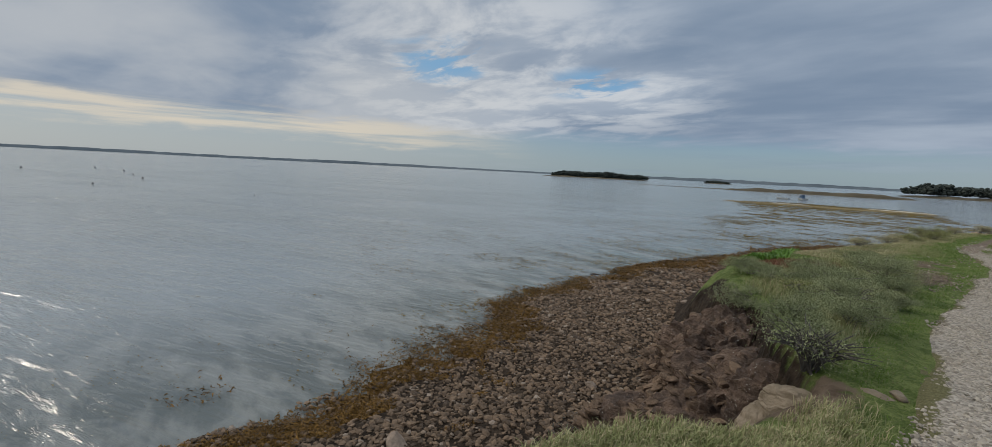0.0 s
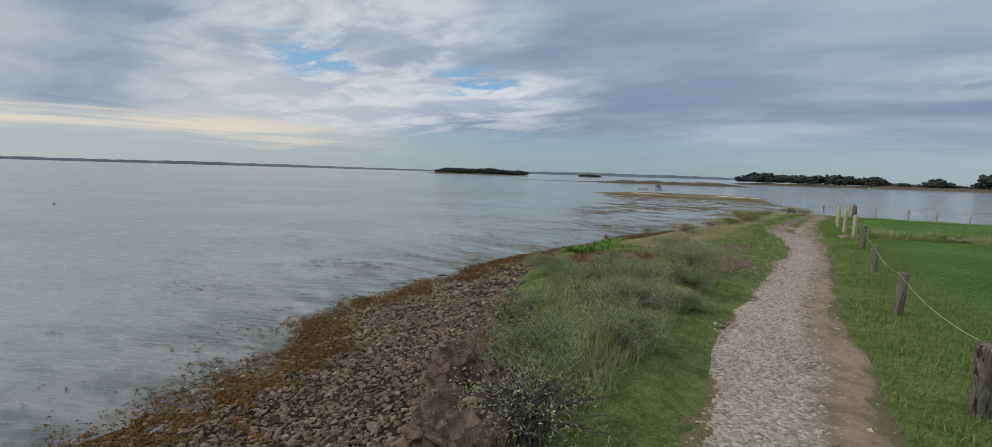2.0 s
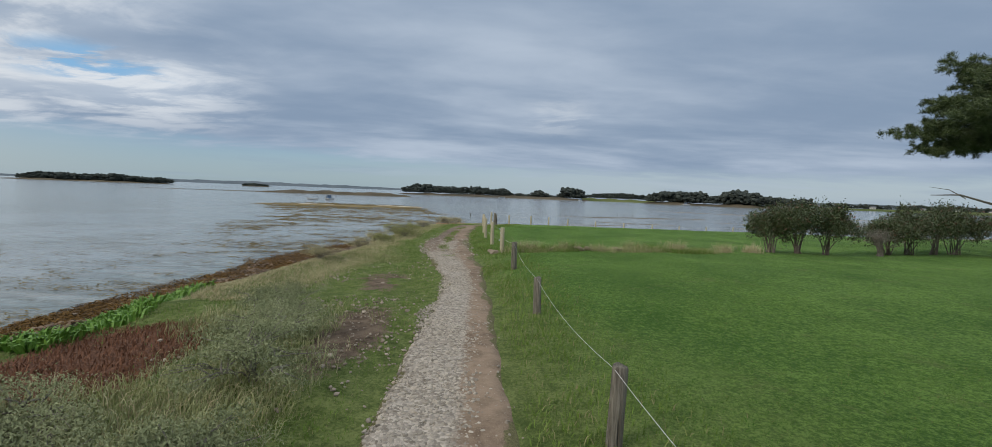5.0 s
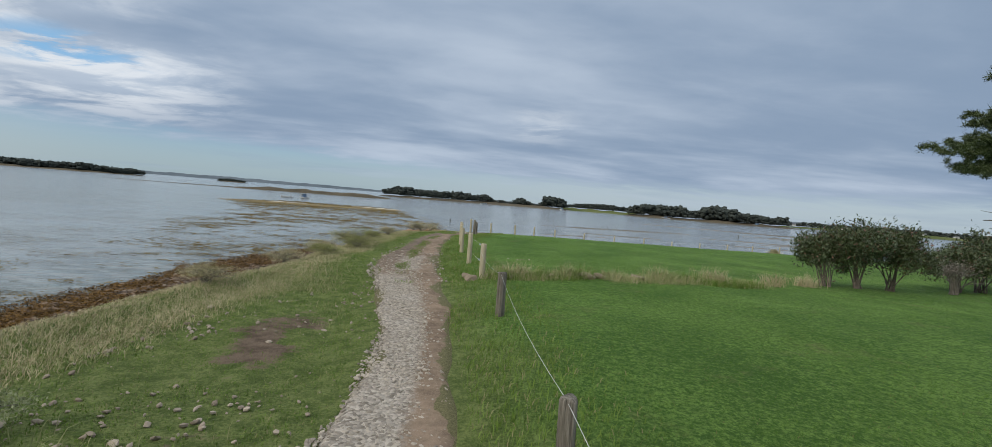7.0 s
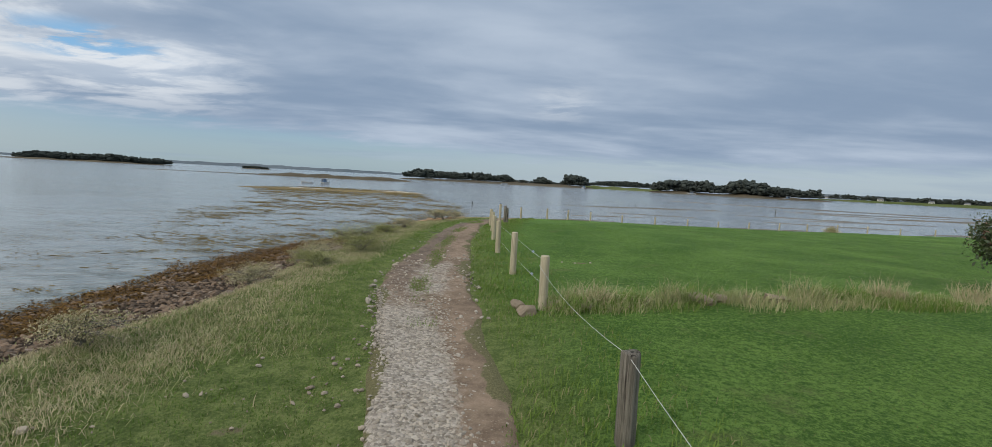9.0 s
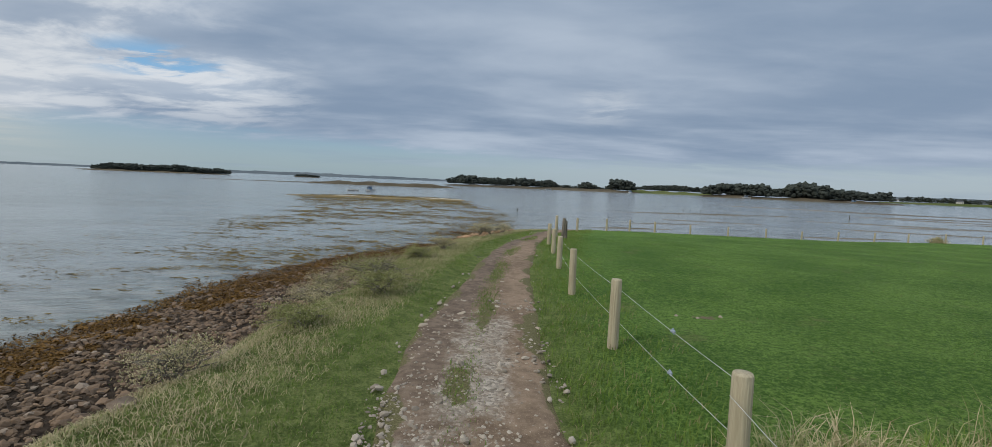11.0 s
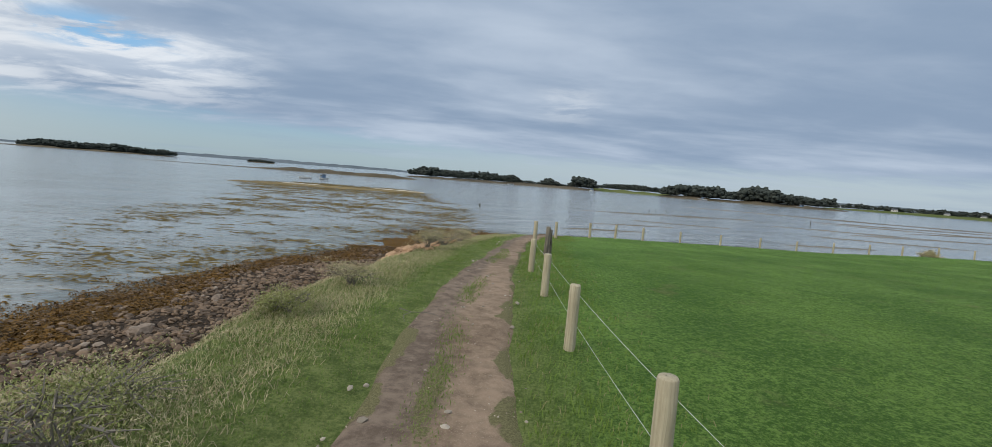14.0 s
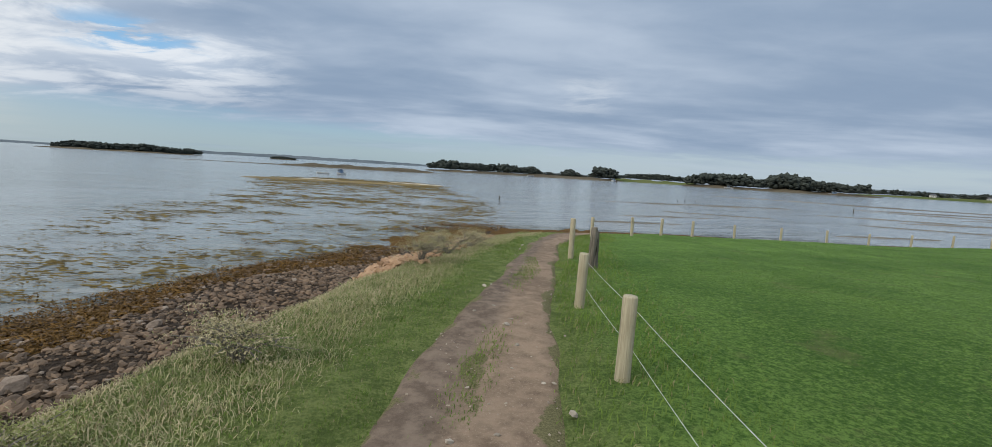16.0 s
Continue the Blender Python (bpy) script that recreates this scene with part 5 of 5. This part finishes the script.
grass("bank_grass", 120000, (-3.4, 0.6, 13, 40), lambda x, y: smooth(x, bank_x(y) - 0.3, bank_x(y) + 0.1) * smooth(x, path_l(y) - 0.3, path_l(y) - 0.8) * smooth(rough(x, y, 0.7, 3, 35), -0.2, 0.3), 0.075, 0.0065, "sage_blade", "tufted pale green grass on the bank's shoulder", 1.6, 143)
grass("bank_grass", 80000, (-2.2, 0.2, 0.6, 4.6), lambda x, y: smooth(x, bank_x(y) - 0.25, bank_x(y) + 0.1) * smooth(x, path_l(y), path_l(y) - 0.35) * smooth(y, 4.3, 3.2), 0.09, 0.006, "sage_blade", "pale tufted grass at the bank's edge", 1.0, 145)
grass("bank_grass", 45000, (-2.0, 0.2, 0.6, 3.9), lambda x, y: smooth(x, bank_x(y) - 0.3, bank_x(y)) * smooth(x, path_l(y) - 0.1, path_l(y) - 0.5) * smooth(rough(x, y, 1.5, 2, 91), -0.4, 0.2), 0.075, 0.006, "dry_blade", "short straw grass at the eroded edge", 1.0, 155)
grass("bank_grass", 90000, (-2.4, -0.1, 4.4, 12.5), lambda x, y: 0.7 * smooth(y, 12.3, 10.5) * smooth(x, bank_x(y), bank_x(y) + 0.3) * smooth(x, path_l(y) - 0.35, path_l(y) - 0.7) * smooth(rough(x, y, 0.7, 3, 36), -0.5, 0.1) * not_bare(x, y), 0.14, 0.006, "sage_blade", "long grey-green grass among the shrubs", 1.0, 147)
grass("path_grass", 45000, (-0.9, 0.4, 17.2, 32), lambda x, y: smooth(np.abs(x - (0.55 * path_l(y) + 0.45 * path_r(y)) + 0.03 * np.sin(y * 2)), 0.20, 0.06) * smooth(rough(x, y, 1.1, 3, 37), -0.35, 0.15), 0.034, 0.006, "verge_blade", "strip of grass in the middle of the path", 0.8, 149)
grass("wall_grass", 14000, (1.0, 6.6, 17.4, 19.3), lambda x, y: smooth(np.abs(y - (17.85 + 0.14 * (x - 1))), 0.42, 0.12) * smooth(rough(x, y, 1.1, 2, 38), -0.4, 0.2), 0.15, 0.006, "sage_blade", "tall straw and green grass over the old wall", 1.1, 151)
grass("wall_grass", 30000, (1.0, 6.4, 17.4, 19.6), lambda x, y: smooth(np.abs(y - (17.85 + 0.14 * (x - 1))), 0.40, 0.12) * smooth(rough(x, y, 1.1, 2, 39), -0.3, 0.2), 0.13, 0.0065, "verge_blade", "rank green grass along the old wall", 1.1, 153)
for x, y, h, kind in ((5.5, 18.7, 0.42, "dry_blade"), (6.9, 18.9, 0.36, "dry_blade"), (7.9, 19.3, 0.36, "dry_blade"), (1.35, 17.95, 0.34, "sage_blade"), (1.6, 18.05, 0.36, "dry_blade"), (1.95, 18.0, 0.28, "verge_blade"), (2.5, 18.1, 0.36, "sage_blade"),
                      (2.75, 18.2, 0.30, "verge_blade"), (3.35, 18.3, 0.26, "sage_blade"), (4.35, 18.5, 0.40, "sage_blade"), (4.6, 18.55, 0.28, "verge_blade"), (5.1, 18.65, 0.24, "verge_blade"), (1.25, 17.75, 0.24, "verge_blade"), (5.7, 18.8, 0.22, "sage_blade")):
    r = np.random.default_rng(int(x * 10))
    p = on_land(x + r.normal(0, 0.14, 240), y + r.normal(0, 0.09, 240), 0)
    label = "tall dry grass stalks standing in the meadow" if kind == "dry_blade" else "arching tuft of rank grass on the old wall"
    tagged(blades("grass_tussock", p, h * r.uniform(0.5, 1.0, 240), 0.007, kind, 1.5, seed=int(x * 10)), label, "grass tussock", "grass tussocks")


# ---- shrubs ----
def leaf_shape(seed):
    r = np.random.default_rng(seed)
    out = []
    for _ in range(6):
        w, b = r.uniform(0.09, 0.22), r.uniform(-0.2, 0.2)
        out.append((np.array([(0, 0, 0), (0.5, -w, b), (1.0, 0, 0), (0.5, w, b)]), np.array([[0, 1, 2, 3]])))
    return out


LEAF = leaf_shape(6)


def tube(bm, pts, r0, r1, sides=5):
    prev = None
    for i, q in enumerate(pts):
        d = (pts[min(i + 1, len(pts) - 1)] - pts[max(i - 1, 0)]).normalized()
        s = d.cross((0.31, 0.17, 0.93)).normalized()
        u = s.cross(d)
        k = r0 + (r1 - r0) * i / (len(pts) - 1)
        ring = [bm.verts.new(q + (s * math.cos(a) + u * math.sin(a)) * k) for a in (2 * math.pi * j / sides for j in range(sides))]
        if prev:
            for j in range(sides):
                bm.faces.new((prev[j], prev[(j + 1) % sides], ring[(j + 1) % sides], ring[j]))
        prev = ring


def build_shrub(x, y, radius, height, leaf, twig, count, size, label, name="shrub", stems=9, seed=1, lift=0.15, base_z=None, group=""):
    """Stems that fork from the base, and leaves in clusters round their ends."""
    rd, r = random.Random(seed), np.random.default_rng(seed)
    ob = new(name)
    ends = []
    for _ in range(stems):
        bm = bmesh.new()
        a, k = rd.uniform(0, 6.28), rd.uniform(0.15, 0.8)
        top = Vector((math.cos(a) * radius * k, math.sin(a) * radius * k, height * (1.0 - 0.45 * k * k) * rd.uniform(0.6, 0.9)))
        mid = Vector((top.x * 0.35, top.y * 0.35, top.z * 0.55)) + Vector((rd.uniform(-1, 1), rd.uniform(-1, 1), 0)) * radius * 0.08
        base = Vector((rd.uniform(-1, 1), rd.uniform(-1, 1), 0)) * radius * 0.14 + Vector((0, 0, -0.03))
        tube(bm, [base, mid, top], 0.009 * height + 0.005, 0.003)
        for _ in range(4):
            e = top + Vector((rd.gauss(0, 1), rd.gauss(0, 1), rd.gauss(0, 0.45))) * radius * 0.22
            e.z = max(e.z, height * lift)
            tube(bm, [mid.lerp(top, rd.uniform(0.2, 0.9)), (mid + e) / 2 + Vector((0, 0, 0.03)), e], 0.007 + 0.004 * height, 0.002, 4)
            ends.append(e)
        part("stem", bm, twig, ob)
    e = np.array([q[:] for q in ends])
    c = e[r.integers(0, len(e), count)] + r.normal(0, 1, (count, 3)) * np.array([radius * 0.14, radius * 0.14, height * 0.09])
    c[:, 2] = np.clip(c[:, 2], height * lift * 0.6, None)
    s = size * r.uniform(0.6, 1.3, count)
    leaves = scatter("foliage", LEAF, c, s, leaf, 1.2, ob, seed=seed)
    ob.matrix_basis = pose(x, y, float(land(x, y)) if base_z is None else base_z, 0, 0, rd.uniform(0, 360))
    return tagged(ob, label, "shrub", group)


GREY = "low grey-green salt-marsh shrub on the bank"
for i, (x, y, rad, h) in enumerate(((-1.0, 5.25, 0.42, 0.40), (-0.72, 6.1, 0.40, 0.32), (-1.0, 7.1, 0.45, 0.34), (-1.4, 8.1, 0.48, 0.32), (-1.1, 9.75, 0.50, 0.38), (-1.75, 8.9, 0.44, 0.28),
                                    (-1.35, 10.6, 0.42, 0.28), (-2.6, 8.4, 0.38, 0.22), (-1.9, 12.0, 0.36, 0.2), (-0.85, 8.6, 0.38, 0.26), (-2.0, 7.9, 0.40, 0.24), (-0.75, 7.7, 0.30, 0.2), (-1.55, 11.5, 0.34, 0.2))):
    build_shrub(x, y, rad, h, "grey_leaf", "grey_twig", 13000, 0.019, GREY, stems=12, seed=200 + i, lift=0.1, group="salt shrubs")
build_shrub(-0.62, 4.55, 0.42, 0.40, "grey_leaf", "dark_twig", 1500, 0.025, "bare grey twiggy shrub at the eroded edge", stems=34, seed=231, lift=0.05)
build_shrub(-2.1, 7.1, 0.52, 0.25, "grey_leaf", "grey_twig", 6000, 0.026, GREY, stems=14, seed=229, lift=0.1, base_z=-0.36, group="salt shrubs")
build_shrub(-1.5, 7.25, 0.30, 0.24, "green_leaf", "grey_twig", 1000, 0.032, "yellow-green low herb behind the rock", "herb", 10, 232, 0.1)
for i, (x, y, rad, h) in enumerate(((-2.15, 22.4, 0.58, 0.44), (-1.95, 21.7, 0.42, 0.28), (-2.1, 25.0, 0.4, 0.18), (-2.3, 20.2, 0.36, 0.2))):
    build_shrub(x, y, rad, h, "green_leaf", "grey_twig", 6500, 0.022, "yellow-green bushy herb on the grassy bank", "herb", 16, 240 + i, 0.1, group="bank herbs")
for i, (x, y, rad, h) in enumerate(((-3.1, 22.7, 0.45, 0.42), (-2.75, 21.6, 0.4, 0.3), (-2.4, 23.0, 0.45, 0.22), (-1.9, 26.4, 0.4, 0.28), (-1.45, 30.6, 0.55, 0.42), (-1.2, 32.0, 0.55, 0.45), (-0.9, 33.2, 0.5, 0.36), (-2.9, 16.6, 0.4, 0.25), (-2.7, 19.0, 0.4, 0.28))):
    build_shrub(x, y, rad, h, "dry_blade", "grey_twig", 3600, 0.022, "withered straw-brown shrub on the bank", stems=18, seed=250 + i, lift=0.05, group="withered shrubs")
build_shrub(28.7, 50.4, 0.55, 0.85, "dry_blade", "grey_twig", 2600, 0.09, "withered brown bush by the seaward fence", stems=22, seed=260, lift=0.1)

x, y = pick(16000, -5.6, -2.8, 10.3, 13.8, lambda x, y: smooth(np.abs(x - (-3.55 - 0.16 * (y - 11.5))) + 0.25 * rough(x, y, 1.2, 2, 71), 0.46, 0.15), 161)
ob = blades("sea_beet", on_land(x, y, 0), 0.13, 0.032, "succulent", 1.2, seed=162)
tagged(ob, "bright green fleshy shore plants on the slope", "plants", kind="stuff")
x, y = pick(15000, -4.4, -1.3, 8.6, 13, lambda x, y: np.exp(-(((x + 2.45) / 0.7) ** 2 + ((y - 10.1) / 1.15) ** 2)) + 0.3 * rough(x, y, 1.4, 3, 72) > 0.38, 163)
ob = blades("withered_mat", on_land(x, y, 0), 0.05, 0.010, "rusty_herb", 1.1, seed=164)
tagged(ob, "rust-brown withered mat of herbs on the slope", "plants", kind="stuff")

# ---- meadow hedge and pine ----
HEDGE = "dark evergreen bush with bare stems in the meadow"
for i, (x, y, rad, h) in enumerate(((8.70, 19.75, 0.72, 1.30), (9.60, 19.9, 0.85, 1.55), (10.55, 20.05, 0.72, 1.45), (13.05, 20.8, 0.65, 1.2), (13.95, 21.0, 0.8, 1.45), (14.95, 21.2, 0.85, 1.5), (15.85, 21.4, 0.85, 1.45), (16.75, 20.8, 0.9, 1.35), (18.15, 21.0, 0.9, 1.4))):
    build_shrub(x, y, rad, h, "bush_leaf", "bark", 9500, 0.078, HEDGE, "bush", 12, 270 + i, 0.14, group="hedge bushes")
build_shrub(12.3, 20.2, 0.5, 0.9, "grey_twig", "grey_twig", 700, 0.05, "bare reddish twiggy bush beside the hedge", "bush", 22, 285, 0.1)


def build_pine(x, y, label):
    rd, r = random.Random(77), np.random.default_rng(77)
    ob = new("pine_tree")
    bm = bmesh.new()
    trunk = [Vector(p) for p in ((0, 0, -0.2), (0.05, 0, 1.2), (-0.15, 0.1, 2.6), (0.1, 0.0, 4.0), (-0.1, 0.1, 5.4), (0.05, 0, 6.6))]
    tube(bm, trunk, 0.27, 0.09, 10)
    part("trunk", bm, "bark", ob, "brown furrowed trunk", True)
    tufts = []
    for i in range(62):
        bl = bmesh.new()
        f = rd.uniform(0.30, 1.0)
        h = 2.2 + 4.3 * f
        start = trunk[2].lerp(trunk[5], (h - 2.2) / 4.4) if h > 2.6 else trunk[2]
        a = i * 2.4 + rd.uniform(-0.3, 0.3)
        reach = (4.6 if f < 0.75 else 4.1) * rd.uniform(0.6, 1.0) * (1.15 - 0.35 * f)
        out = Vector((math.cos(a), math.sin(a), 0))
        mid = start + out * reach * 0.5 + Vector((rd.uniform(-0.4, 0.4), rd.uniform(-0.4, 0.4), 0.15))
        end = start + out * reach + Vector((0, 0, rd.uniform(-0.4, 0.9)))
        tube(bl, [start, (start + mid) / 2 + Vector((0, 0, 0.1)), mid, end], 0.075, 0.018, 6)
        for _ in range(20):
            k = rd.uniform(0.45, 1.0)
            b = mid.lerp(end, (k - 0.5) * 2) if k > 0.5 else start.lerp(mid, k * 2)
            e = b + Vector((rd.gauss(0, 0.42), rd.gauss(0, 0.42), rd.uniform(-0.2, 0.5)))
            tube(bl, [b, (b + e) / 2 + Vector((0, 0, -0.05)), e], 0.02, 0.006, 4)
            tufts += [e, (b + e) / 2 + Vector((rd.gauss(0, 0.1), rd.gauss(0, 0.1), 0.08)), e + Vector((rd.gauss(0, 0.2), rd.gauss(0, 0.2), rd.gauss(0.05, 0.12)))]
    bd = bmesh.new()
    for a, h, l in ((2.9, 2.15, 3.6), (3.4, 1.9, 2.2)):
        s = Vector((0, 0, h - 0.3))
        e = Vector((math.cos(a) * l, math.sin(a) * l, h))
        tube(bd, [s, s.lerp(e, 0.4) + Vector((0, 0.2, -0.12)), s.lerp(e, 0.75) + Vector((0, 0, 0.12)), e], 0.06, 0.015, 6)
        tube(bd, [s.lerp(e, 0.7), s.lerp(e, 0.8) + Vector((0, 0.2, 0.3)), s.lerp(e, 0.95) + Vector((0, 0.3, 0.35))], 0.02, 0.006, 5)
    part("dead_branch", bd, "grey_twig", ob, "bare grey dead branch")
    t = np.array([q[:] for q in tufts])
    per = 70
    c = np.repeat(t, per, 0)
    d = r.normal(size=c.shape)
    d[:, 2] = d[:, 2] * 0.8 + 0.35
    d /= np.linalg.norm(d, axis=1)[:, None]
    side = np.cross(d, r.normal(size=d.shape))
    side /= np.linalg.norm(side, axis=1)[:, None]
    ln = r.uniform(0.12, 0.24, len(c))[:, None]
    c = c + r.normal(0, 0.05, c.shape)
    v = np.stack([c - side * 0.013, c + side * 0.013, c + d * ln], 1).reshape(-1, 3)
    link_mesh("crown", v, np.arange(len(v)).reshape(-1, 3), "pine_needle", ob, "dark green needle clumps", False)
    ob.matrix_basis = pose(x, y, float(land(x, y)), 0, 0, 0) @ Matrix.Diagonal((1.06, 1.06, 0.97, 1))
    return tagged(ob, label, "pine tree")


build_pine(21.4, 23.4, "spreading maritime pine with dark needle clumps behind the hedge")

bm = bmesh.new()
twig_z = float(land(-0.85, 25.15)) + 0.045
tube(bm, [Vector((-1.06, 25.22, twig_z + 0.02)), Vector((-0.92, 25.14, twig_z + 0.012)), Vector((-0.78, 25.18, twig_z + 0.006)), Vector((-0.64, 25.12, twig_z))], 0.005, 0.0025)
tube(bm, [Vector((-0.92, 25.14, twig_z + 0.012)), Vector((-0.98, 24.98, twig_z + 0.02)), Vector((-0.94, 24.84, twig_z))], 0.0035, 0.002)
tagged(part("fallen_twig", bm, "grey_twig", None, "forked dry twig lying on the path's edge", True), category="twig")
